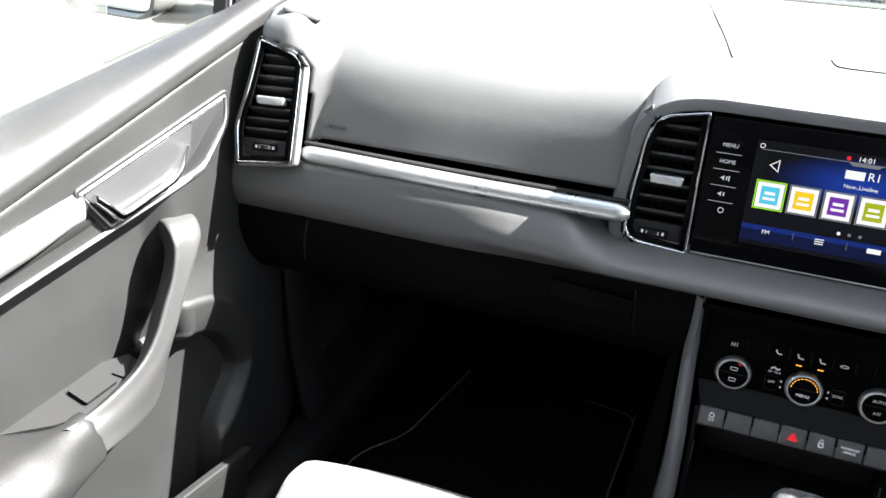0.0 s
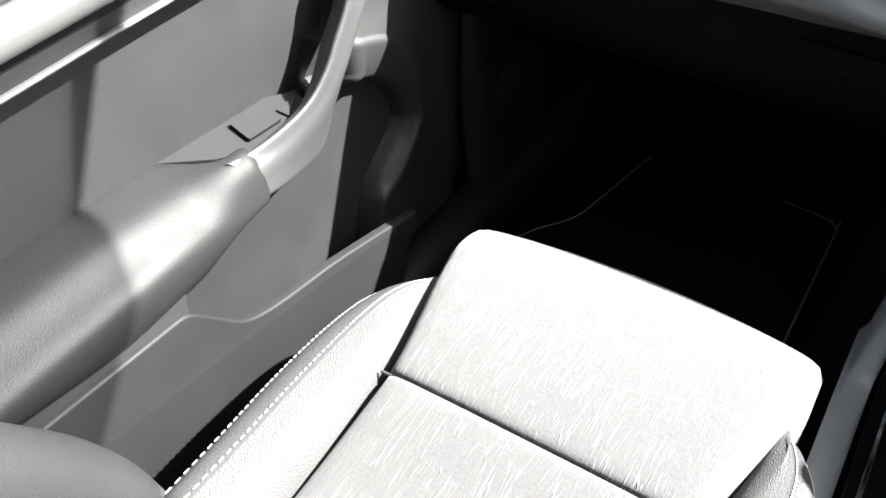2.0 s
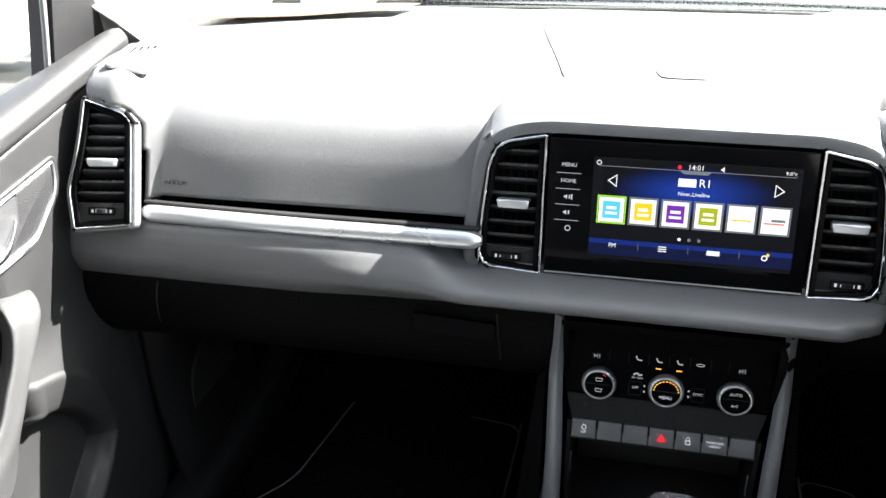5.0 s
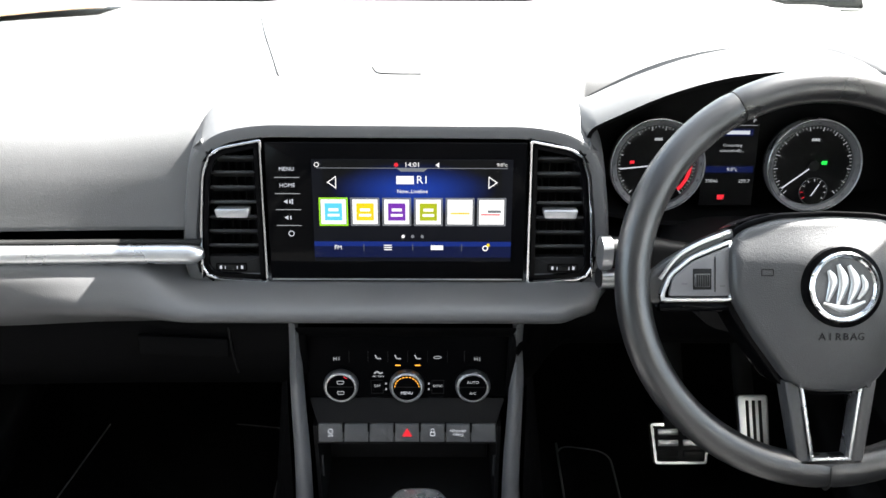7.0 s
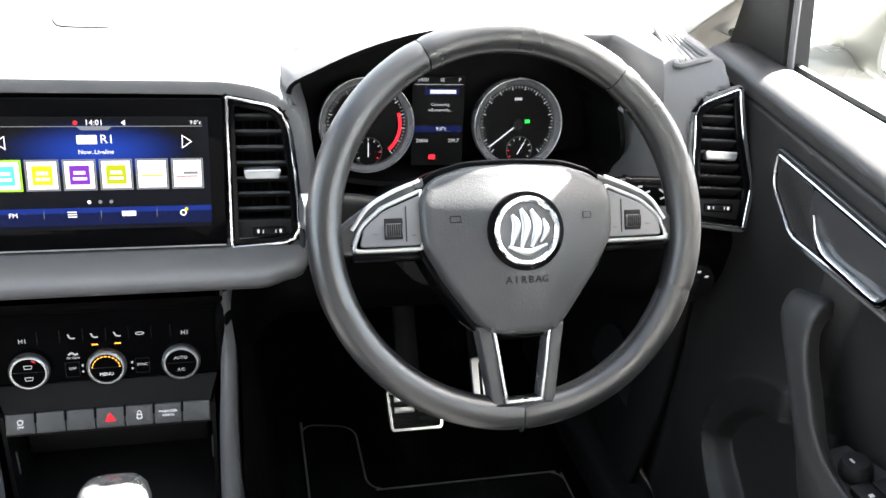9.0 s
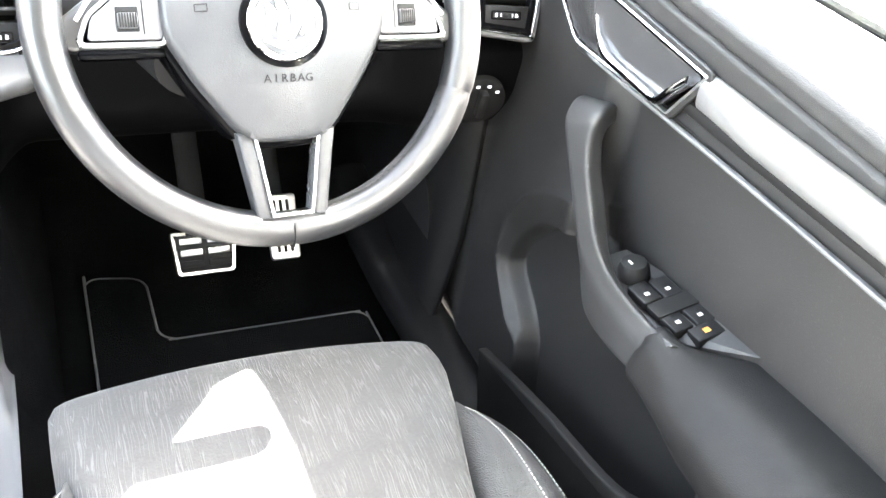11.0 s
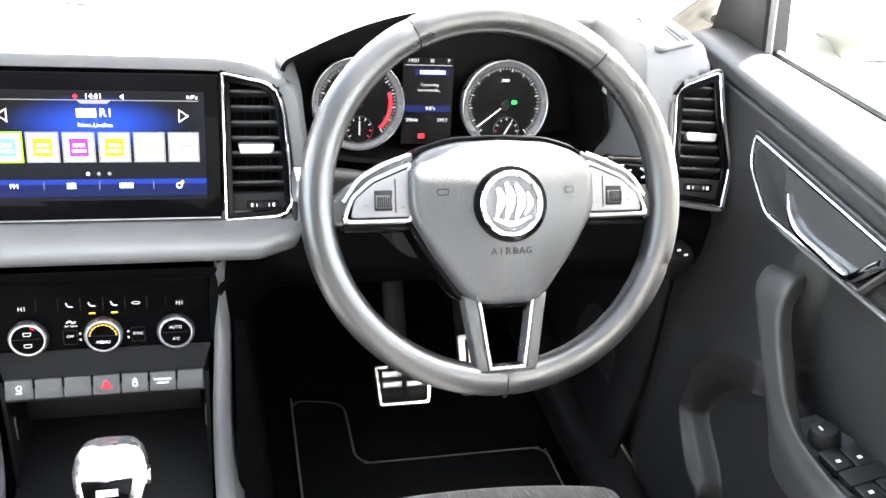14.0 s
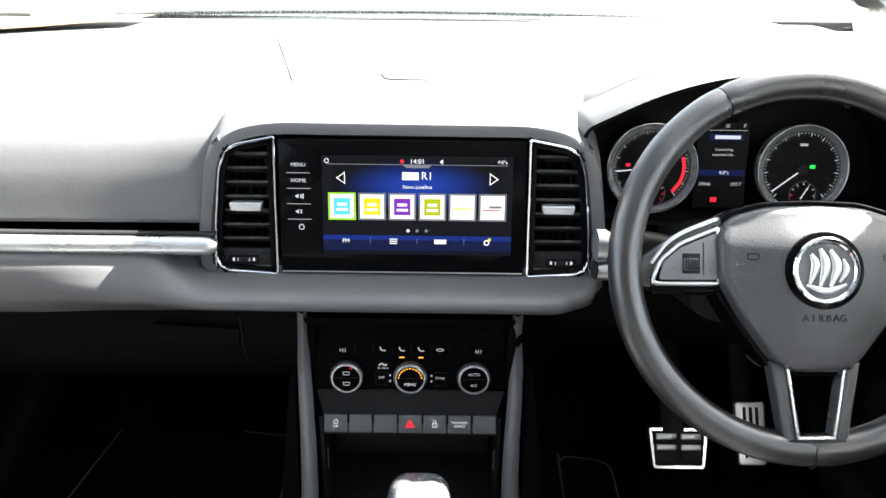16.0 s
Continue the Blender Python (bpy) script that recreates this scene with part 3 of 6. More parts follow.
for path in ([(-0.190, 0.320), (-0.170, 0.235), (-0.152, 0.170), (-0.139, 0.125), (-0.133, 0.108), (-0.124, 0.094), (-0.112, 0.089)], [(-0.032, 0.132), (-0.027, 0.120), (-0.020, 0.116), (0.0, 0.115), (0.024, 0.115)], [(-0.039, 0.090), (-0.015, 0.090), (0.013, 0.090)]):
    part("joint", sweep([(x, y, top_z(x, y) + 0.0046) for x, y in path], oval(0.0006, 0.0007, 6), 30), MATTB, dash)
# glovebox latch and outline
latch = slab(rounded([(-0.048, -0.011, 0.003), (0.048, -0.013, 0.003), (0.048, 0.010, 0.002), (-0.048, 0.012, 0.002)]), 0, 0.004, 0.0015, axes((-0.230, -0.0540, 0.428), (1, 0, -0.03), (0, 0.1, 1)))
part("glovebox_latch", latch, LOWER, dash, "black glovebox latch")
for path in ([(-0.182, -0.050, 0.447), (-0.180, -0.053, 0.42), (-0.178, -0.046, 0.385)], [(-0.60, -0.050, 0.447), (-0.605, -0.053, 0.42), (-0.61, -0.046, 0.385)]):
    part("glovebox_seam", sweep(path, oval(0.0012, 0.0012, 6), 12, up=(1, 0, 0)), MATTB, dash)


# ---- air vents ----
def vent(name, m, outline, slats, y_top, y_bottom, tab_y, lower, label, surround=False):
    """An air vent in the frame m: chrome-edged frame, dark box behind, slats, a slider tab and a thumb wheel."""
    v = thing(name, label, "air vent", m.translation, "dashboard air vents")
    part("chrome_edge", hoop(outline, 0.0018 if surround else 0.0026, 0.0 if surround else -0.006, 0.0034 if surround else 0.0045, m, 0.0006), CHROME, v, "chrome edge")
    inner = inset(outline, 0.0032)
    if surround:
        part("surround", hoop(inset(outline, -0.0045), 0.0046, -0.014, 0.0005, m, 0.001), SOFT, v, "grey plastic surround")
    part("frame", hoop(inner, 0.0055, -0.008, 0.003, m, 0.001), GLOSSB, v, "glossy black frame")
    hole = inset(outline, 0.008)
    rows = [[(x, y, -0.002) for x, y in hole], [(x * 0.98, y * 0.97, -0.05) for x, y in hole]]
    bm = grid(rows, True)
    bm.faces.new([q for q in bm.verts][len(hole):])
    bmesh.ops.transform(bm, matrix=m, verts=bm.verts[:])
    part("duct", bm, MATTB, v)

    def span(y):
        xs = []
        for a, b in zip(hole, hole[1:] + hole[:1]):
            if (a[1] - y) * (b[1] - y) < 0:
                xs.append(a[0] + (b[0] - a[0]) * (y - a[1]) / (b[1] - a[1]))
        return (min(xs), max(xs)) if len(xs) > 1 else (-0.02, 0.02)

    for i in range(slats):
        y = y_top + (y_bottom - y_top) * i / (slats - 1)
        a, b = span(y)
        sl = box((b - a, 0.0034, 0.020), at2(m, (a + b) / 2, y, -0.011) @ pose(0, 0, 0, -24), 0.0011)
        part("slat", sl, DOORP, v)
    for k in range(5):
        a, b = span((y_top + y_bottom) / 2)
        x = a + (b - a) * (k + 1) / 6
        part("vane", box((0.0016, abs(y_top - y_bottom), 0.010), at2(m, x, (y_top + y_bottom) / 2, -0.030)), MATTB, v)
    a, b = span(tab_y)
    tab = slab(rounded([(-0.0165, -0.006, 0.003), (0.0165, -0.006, 0.003), (0.0185, 0.004, 0.003), (-0.0185, 0.004, 0.003)]), -0.006, 0.008, 0.002, at2(m, (a + b) / 2, tab_y, 0))
    part("slider_tab", tab, SATIN, v, "silver slider tab")
    low_y = min(y for x, y in hole)
    ya = y_bottom - 0.008
    a, b = span(ya)
    a2, b2 = span(low_y + 0.012)
    plate = slab(rounded([(a2, low_y, 0.003), (b2, low_y, 0.003), (b, ya, 0.001), (a, ya, 0.001)]), -0.010, 0.0, 0.001, m)
    part("lower_plate", plate, HARD, v)
    wheel = thing_wheel(v, at2(m, sum(span(lower)) / 2, lower, 0.0))
    return v


def thing_wheel(v, m):
    part("wheel_slot", hoop(rounded([(-0.0165, -0.0045, 0.002), (0.0165, -0.0045, 0.002), (0.0165, 0.0045, 0.002), (-0.0165, 0.0045, 0.002)]), 0.0014, -0.001, 0.0012, m), GLOSSB, v)
    w = part("thumb_wheel", turned([(0.0, -0.013), (0.016, -0.013), (0.0175, -0.010), (0.0175, 0.010), (0.016, 0.013), (0.0, 0.013)][1:5], at2(m, 0, 0, -0.0135) @ pose(0, 0, 0, 90) @ Matrix.Diagonal((0.9, 1, 0.22, 1)), 28), MATTB, v)
    for i in range(-2, 3):
        part("mark", box((0.0022, 0.0034, 0.001), at2(m, i * 0.0056, 0, 0.0026 - abs(i) * 0.0005)), WHITE if i else REDL, v)
    return w


SCREEN = axes((0.0, -0.0135, 0.567), (1, 0, 0), (0, 0.179, 0.984))
vent_r = rounded([(0.1375, -0.0775, 0.004), (0.196, -0.0735, 0.010), (0.2075, -0.064, 0.010), (0.2085, -0.040, 0.03), (0.199, 0.050, 0.016), (0.186, 0.069, 0.012), (0.137, 0.0785, 0.003)])
vent_l = [(-x, y) for x, y in reversed(vent_r)]
vent("air_vent", SCREEN, vent_r, 7, 0.055, -0.040, 0.002, -0.060, "chrome-edged black centre air vent beside the screen")
vent("air_vent", SCREEN, vent_l, 7, 0.055, -0.040, 0.002, -0.060, "chrome-edged black centre air vent beside the screen")
vent("air_vent", VENT_R, END_R, 8, 0.056, -0.036, 0.004, -0.054, "angular chrome-edged side air vent at the dashboard end", True)
vent("air_vent", VENT_L, END_L, 8, 0.056, -0.036, 0.004, -0.054, "angular chrome-edged side air vent at the dashboard end", True)


def demister(s):
    """A four-sided slotted vent on the dashboard's top corner."""
    if s > 0:
        A, B, C, D = (Vector(p) for p in ((0.628, 0.094, 0.690), (0.646, 0.098, 0.690), (0.656, 0.010, 0.681), (0.612, 0.001, 0.674)))
    else:
        A, B, C, D = (Vector(p) for p in ((-0.632, 0.108, 0.693), (-0.662, 0.080, 0.696), (-0.658, 0.018, 0.689), (-0.621, 0.034, 0.677)))
    mid = (A + B + C + D) / 4
    d = thing("demister_vent", "small slotted demister vent on the dashboard top", "air vent", mid, "demister vents")
    up = Vector((0, -0.15, 1)).normalized()
    ring = [A, B, C, D]
    part("frame", sweep([ring[i].lerp(ring[(i + 1) % 4], f) + up * 0.005 for i in range(4) for f in (0.06, 0.35, 0.65, 0.94)], oval(0.004, 0.004, 8), 64, closed=True), SOFT, d)
    bm = grid([[D + up * 0.004, C + up * 0.004], [A + up * 0.004, B + up * 0.004]])
    part("backing", bm, MATTB, d)
    for i in range(5):
        f = (i + 0.7) / 5.4
        a, b = D.lerp(C, f) + up * 0.006, A.lerp(B, f) + up * 0.006
        way = (b - a).normalized()
        m = axes((a + b) / 2, way.cross(up), way)
        part("slat", box((0.0032, (b - a).length * 0.92, 0.003), m @ pose(0, 0, 0, 0, 30), 0.001), SOFT, d)


demister(1)
demister(-1)


# the passenger's end of the dashboard stands closer to the seat than its middle
def bring_near(ob, centre=Vector((-0.10, -0.88, 0.91)), share=0.05):
    for v in ob.data.vertices:
        p = ob.matrix_world @ v.co
        p += (centre - p) * (share * step(-0.22, -0.58, p.x) * (1 - step(0.06, 0.22, p.y)))
        v.co = ob.matrix_world.inverted() @ p


bpy.context.view_layer.update()
for ob in list(scene.objects):
    if ob.type == "MESH" and ob.parent and ob.parent.name.split(".")[0] in ("dashboard", "air_vent", "demister_vent"):
        bring_near(ob)


# ---- screen ----
def infotainment():
    t = thing("infotainment_screen", "glossy black touch screen showing a radio page", "screen", SCREEN.translation)
    o = rounded([(-0.226, -0.082, 0.02), (0.224, -0.082, 0.02), (0.226, -0.03, 0.03), (0.214, 0.06, 0.02), (0.188, 0.086, 0.025), (0.14, 0.0945, 0.02), (-0.14, 0.0955, 0.02), (-0.188, 0.087, 0.025), (-0.214, 0.062, 0.02), (-0.228, -0.03, 0.03)])
    rows = []
    for z, ring in ((-0.17, [(x * 1.02, y + 0.046 * step(0.03, 0.08, y)) for x, y in o]), (-0.10, [(x * 1.03, y + 0.033 * step(0.03, 0.08, y)) for x, y in o]), (-0.05, [(x * 1.03, y + 0.019 * step(0.03, 0.08, y)) for x, y in o]), (-0.02, [(x * 1.012, y + 0.006 * step(0.03, 0.08, y)) for x, y in o]), (-0.006, o), (0.0, inset(o, 0.003)), (0.0016, inset(o, 0.007)), (0.001, inset(o, 0.0150)), (-0.004, inset(o, 0.0165)), (-0.06, inset(o, 0.0175))):
        rows.append([(x, y, z) for x, y in ring])
    bm = grid(rows, True, True)
    bmesh.ops.transform(bm, matrix=SCREEN, verts=bm.verts[:])
    part("housing", bm, SOFT, t)
    glass = rounded([(-0.1345, -0.0745, 0.002), (0.1345, -0.0745, 0.002), (0.1345, 0.0755, 0.002), (-0.1345, 0.0755, 0.002)])
    part("glass", slab(glass, -0.058, 0.003, 0.0015, SCREEN), GLOSSB, t, "glossy black glass")
    part("lower_edge", box((0.266, 0.0012, 0.002), at2(SCREEN, 0, -0.0722, 0.0035)), SATIN, t)
    cx, w, y0, y1 = 0.0165, 0.207, -0.052, 0.058
    d = part("display", box((w, y1 - y0, 0.0006), at2(SCREEN, cx, (y0 + y1) / 2, 0.0033)), S_BLACK, t, "lit display", 0)

    def on(x, y, z=0.0038):
        return at2(SCREEN, x, y, z)

    part("glow_band", box((0.185, 0.062, 0.0002), on(cx, 0.026, 0.0036)), S_FADE, d, smooth=0)
    part("title_line", box((0.196, 0.0007, 0.0002), on(cx, 0.0490)), S_GREY, d, smooth=0)
    part("title_notch", slab([(-0.016, 0.0), (-0.012, -0.0035), (0.012, -0.0035), (0.016, 0.0)], 0, 0.0003, 0, on(cx, 0.0490)), S_GREY, d, smooth=0)
    lettering("clock", "14:01", 0.0075, on(cx, 0.0525), S_WHITE, d)
    part("red_dot", turned([(0.0022, 0), (0.0022, 0.0003)], on(cx - 0.0165, 0.0525), 12), REDL, d, smooth=0)
    part("speaker_icon", slab([(-0.002, 0), (0.0016, -0.0028), (0.0016, 0.0028)], 0, 0.0003, 0, on(cx + 0.026, 0.0525)), S_WHITE, d, smooth=0)
    lettering("temperature", "9.0°c", 0.0052, on(cx + 0.092, 0.0525), S_WHITE, d)
    part("pin_icon", hoop(oval(0.0026, 0.0026, 14), 0.0007, 0, 0.0003, on(cx - 0.098, 0.0525)), S_WHITE, d, smooth=0)
    bar("station_bar", 0.018, 0.0085, on(cx - 0.0075, 0.0365), S_WHITE, d)
    lettering("station", "R1", 0.0118, on(cx + 0.0105, 0.0365), S_WHITE, d)
    lettering("programme", "Now..Liveline", 0.0058, on(cx, 0.0245), S_WHITE, d)
    for s in (-1, 1):
        tri = [(s * 0.0052, 0), (-s * 0.0045, 0.0068), (-s * 0.0045, -0.0068)]
        part("arrow", hoop(tri if s < 0 else tri, 0.0010, 0, 0.0003, on(cx + s * 0.083, 0.034)), S_WHITE, d, smooth=0)
    fills = (S_CYAN, S_YELLOW, S_PURPLE, S_OLIVE, None, None)
    for i, f in enumerate(fills):
        x = cx - 0.0822 + i * 0.0329
        sq = [(-0.0150, -0.0152), (0.0150, -0.0152), (0.0150, 0.0152), (-0.0150, 0.0152)]
        part("tile_border", hoop(sq, 0.0013, 0, 0.0003, on(x, 0.0025)), S_LIME if i == 0 else S_GREY, d, smooth=0)
        tl = part("station_tile", box((0.0262, 0.0268, 0.0002), on(x, 0.0025, 0.0040)), S_WHITE, d, smooth=0)
        if f:
            part("tile_fill", box((0.0180, 0.0185, 0.0002), on(x, 0.0025, 0.0043)), f, d, smooth=0)
            bar("tile_mark", 0.0105, 0.0032, on(x, 0.0048, 0.0046), S_WHITE, d, 0.0002)
            bar("tile_mark", 0.0125, 0.0028, on(x, -0.0010, 0.0046), S_WHITE, d, 0.0002)
        elif i == 4:
            bar("tile_mark", 0.0195, 0.0016, on(x, 0.0010, 0.0043), S_YELLOW, d, 0.0002)
        else:
            bar("tile_mark", 0.0135, 0.0026, on(x + 0.003, 0.0032, 0.0043), S_GREY, d, 0.0002)
            bar("tile_mark", 0.0195, 0.0012, on(x - 0.001, -0.0002, 0.0043), REDL, d, 0.0002)
    for i in range(3):
        part("page_dot", turned([(0.0018, 0), (0.0018, 0.0003)], on(cx - 0.010 + i * 0.010, -0.0243), 10), S_WHITE if i == 0 else S_GREY, d, smooth=0)
    for i in range(44):
        x = -0.098 + 0.196 * i / 43
        part("floor_line", box((0.0004, 0.0175, 0.0002), on(cx + x * (0.97), -0.0385, 0.0037) @ pose(0, 0, 0, 0, 0, x * 330)), S_NAVY, d, smooth=0)
    part("menu_band", box((w, 0.0052, 0.0002), on(cx, -0.0325, 0.0040)), S_BLUE, d, smooth=0)
    part("menu_band", box((w, 0.0125, 0.0002), on(cx, -0.0412, 0.0039)), S_NAVY, d, smooth=0)
    lettering("wave_band", "FM", 0.0065, on(cx - 0.0785, -0.0365, 0.0042), S_WHITE, d)
    for k in range(3):
        bar("list_icon", 0.0085, 0.0010, on(cx - 0.0262, -0.0340 - 0.0024 * k, 0.0042), S_WHITE, d, 0.0002)
    bar("tuner_icon", 0.0130, 0.0050, on(cx + 0.0255, -0.0365, 0.0042), S_WHITE, d, 0.0002)
    part("gear_icon", hoop(oval(0.0032, 0.0032, 12), 0.0012, 0, 0.0003, on(cx + 0.0765, -0.0370, 0.0042)), S_WHITE, d, smooth=0)
    part("gear_badge", turned([(0.0018, 0), (0.0018, 0.0003)], on(cx + 0.0795, -0.0335, 0.0042), 10), S_YELLOW, d, smooth=0)
    for k in (-1, 0, 1):
        part("divider", box((0.0005, 0.0075, 0.0002), on(cx + k * 0.0515, -0.0365, 0.0042)), S_GREY, d, smooth=0)
    # touch keys
    kx = -0.1125
    for i, words in enumerate(("MENU", "HOME")):
        lettering("key_legend", words, 0.0058, on(kx, 0.0475 - 0.0172 * i, 0.0034), WHITE, t)
    for i in range(4):
        part("key_line", box((0.026, 0.0007, 0.0003), on(kx, 0.0388 - 0.0172 * i, 0.0034)), DIM, t, smooth=0)
    for i in range(2):
        y = 0.0131 - 0.0172 * i
        part("volume_icon", slab([(-0.0045, 0.0), (-0.0005, -0.0025), (-0.0005, 0.0025)], 0, 0.0003, 0, on(kx, y, 0.0034)), WHITE, t, smooth=0)
        bar("volume_bar", 0.0014, 0.004, on(kx + 0.0020, y, 0.0034), WHITE, t, 0.0003)
        if i == 0:
            bar("volume_bar", 0.0014, 0.0056, on(kx + 0.0044, y, 0.0034), WHITE, t, 0.0003)
    part("power_icon", hoop(oval(0.0032, 0.0032, 16), 0.0009, 0, 0.0003, on(kx + 0.002, -0.0215, 0.0034)), WHITE, t, smooth=0)


infotainment()


# ---- instruments ----
def cluster():
    t = thing("instrument_cluster", "hooded instrument cluster with two round dials", "instrument cluster", (0.385, 0.07, 0.585))
    G = axes((0.385, 0.078, 0.586), (1, 0, 0), (0, 0.20, 0.98))
    # opening of the hood, in x and z about the centre
    o = rounded([(-0.165, -0.047, 0.02), (-0.09, -0.062, 0.03), (0.10, -0.064, 0.03), (0.196, -0.054, 0.014), (0.187, 0.012, 0.03), (0.160, 0.062, 0.03), (0.10, 0.114, 0.05), (0.0, 0.128, 0.05), (-0.10, 0.108, 0.05), (-0.186, 0.060, 0.012), (-0.172, 0.0, 0.02)], 6)
    F = Matrix.Translation((0.385, 0, 0.588)) @ Matrix(((1, 0, 0, 0), (0, 0, -1, 0), (0, 1, 0, 0), (0, 0, 0, 1)))

    def lip(x, z):
        return 0.02 + 0.030 * step(-0.005, -0.06, z) - 0.02 * step(0.0, 0.12, z)

    rows = []
    for k, (grow, deep) in enumerate(((0.004, 0.34), (-0.010, 0.20), (-0.014, 0.06), (-0.010, 0.012), (-0.005, 0.0), (0.0, 0.002), (0.006, 0.03), (0.012, 0.07), (0.016, 0.105))):
        ring = inset(o, grow)
        row = []
        for x, z in ring:
            y = lip(x, z) + deep
            drop = 0.10 * step(0.05, 0.34, deep) if k < 3 else 0
            row.append((0.385 + x, y, 0.588 + z - drop * step(-0.02, 0.1, z)))
        rows.append(row)
    part("hood", grid(rows[:5], True), SOFT, t)
    # black lining starts at the lip, so the lip's shade is in its colour
    part("hood_lining", grid(rows[4:], True), DIAL, t)
    face = inset(o, 0.004)
    part("face", slab(face, -0.02, -0.004, 0, Matrix.Translation((0.385, 0.100, 0.588)) @ Matrix(((1, 0, 0, 0), (0, 0, -1, 0), (0, 1, 0, 0), (0, 0, 0, 1)))), DIAL, t)
    for s, cx in ((-1, -0.096), (1, 0.080)):
        g = at2(G, cx, -0.001, 0.004)
        dial = part("dial", turned([(0.052, -0.014), (0.052, 0.0), (0.0, 0.0)], g, 56), DIAL, t, "black dial")
        part("bezel", turned([(0.0520, -0.010), (0.0525, 0.004), (0.0512, 0.0068), (0.0462, 0.0040), (0.0450, 0.0005)], g, 64, False), BEZEL, dial, "textured grey bezel ring")
        part("outer_ring", hoop(oval(0.0532, 0.0532, 64), 0.0012, -0.004, 0.0072, g, 0.0003), SATIN, dial, "thin silver ring")
        for i in range(13):
            a = radians(222 - 264 * i / 12)
            bar("scale_mark", 0.0034, 0.0022, at2(g, 0.0488 * math.cos(a), 0.0488 * math.sin(a), 0.0056) @ pose(0, 0, 0, 0, 0, math.degrees(a) - 90), GREYB, dial, 0.0006)
        n = 53
        for i in range(n):
            a = radians(228 - 276 * i / (n - 1))
            big = i % 4 == 0
            part("tick", box((0.0009 if big else 0.0005, 0.0050 if big else 0.0030, 0.0003), at2(g, (0.0418 if big else 0.0428) * math.cos(a), (0.0418 if big else 0.0428) * math.sin(a), 0.0006) @ pose(0, 0, 0, 0, 0, math.degrees(a) - 90)), DIM, dial, smooth=0)
        if s < 0:
            arc = [[(r * math.cos(a), r * math.sin(a), 0.0008) for r in (0.036, 0.0400)] for a in np.linspace(radians(-48), radians(20), 16)]
            bm = grid(arc)
            bmesh.ops.transform(bm, matrix=g, verts=bm.verts[:])
            part("red_zone", bm, REDL, dial, smooth=0)
        part("unit_mark", box((0.009, 0.003, 0.0003), at2(g, 0, 0.029, 0.0008)), DIM, dial, smooth=0)
        small = at2(g, 0.002 if s < 0 else 0.004, -0.030, 0.0006)
        part("small_dial", turned([(0.0155, 0), (0.0155, 0.0006), (0.0, 0.0006)], small, 28), DIAL, dial)
        part("small_ring", hoop(oval(0.0160, 0.0160, 36), 0.0006, 0.0, 0.0012, small, 0.0002), GREYB, dial)
        for i in range(9):
            a = radians(215 - 250 * i / 8)
            part("tick", box((0.0008, 0.003, 0.0003), at2(small, 0.0132 * math.cos(a), 0.0132 * math.sin(a), 0.001) @ pose(0, 0, 0, 0, 0, math.degrees(a) - 90)), REDL if i < 2 and s > 0 or i > 6 and s < 0 else DIM, dial, smooth=0)
        part("needle", box((0.0011, 0.016, 0.0006), at2(small, 0.0015 if s > 0 else 0, 0.002, 0.002) @ pose(0, 0, 0, 0, 0, -30 if s > 0 else 0)), WHITE, dial, smooth=0)
        ang = 218 if s > 0 else 186
        a = radians(ang)
        part("needle", box((0.0013, 0.046, 0.001), at2(g, 0.019 * math.cos(a), 0.019 * math.sin(a), 0.0035) @ pose(0, 0, 0, 0, 0, ang - 90)), WHITE, dial, "white needle", 0)
        part("needle_hub", turned([(0.0065, 0.001), (0.006, 0.005), (0.0, 0.0055)], g, 24), MATTB, dial)
        if s > 0:
            part("green_lamp", box((0.0062, 0.0042, 0.0006), at2(g, 0.0105, 0.004, 0.006), 0.0002), GREENL, dial, "green lamp")
        else:
            part("red_lamp", box((0.005, 0.0035, 0.0006), at2(g, -0.028, 0.003, 0.0012)), REDL, dial, "red lamp")
    m = at2(G, -0.014, 0.002, 0.002)
    d = part("info_display", box((0.060, 0.100, 0.001), m), DIAL, t, "lit trip display", 0)
    lettering("clock", "14:01", 0.0062, at2(m, -0.018, 0.0465, 0.0008), DIM, d)
    lettering("compass", "SE", 0.0055, at2(m, 0.004, 0.0465, 0.0008), DIM, d)
    lettering("gear", "P", 0.0062, at2(m, 0.024, 0.0465, 0.0008), DIM, d)
    part("line", box((0.056, 0.0005, 0.0002), at2(m, 0, 0.0415, 0.0007)), DIM, d, smooth=0)
    part("phone_bar", box((0.040, 0.0080, 0.0002), at2(m, 0.004, 0.0335, 0.0007)), S_NAVY, d, smooth=0)
    bar("phone_name", 0.030, 0.0042, at2(m, 0.005, 0.0335, 0.0010), WHITE, d, 0.0002)
    lettering("message", "Connecting", 0.0046, at2(m, 0.002, 0.0190, 0.0008), DIM, d)
    lettering("message", "automatically...", 0.0046, at2(m, 0.002, 0.0130, 0.0008), DIM, d)
    part("band", box((0.056, 0.0075, 0.0002), at2(m, 0, -0.0085, 0.0007)), S_NAVY, d, smooth=0)
    lettering("temperature", "9.0°c", 0.0058, at2(m, 0.004, -0.0085, 0.001), WHITE, d)
    lettering("odometer", "39846", 0.0058, at2(m, -0.018, -0.0220, 0.0008), DIM, d)
    lettering("trip", "299.7", 0.0058, at2(m, 0.019, -0.0220, 0.0008), DIM, d)
    part("red_lamp", box((0.0075, 0.0055, 0.0004), at2(m, -0.006, -0.0405, 0.0008)), REDL, d, "red lamp", 0)


cluster()


# ---- steering wheel ----
WHEEL = axes((0.3855, -0.170, 0.580), (1, 0.016, 0), (0, 0.462, 0.887)) @ Matrix.Scale(1.015, 4)


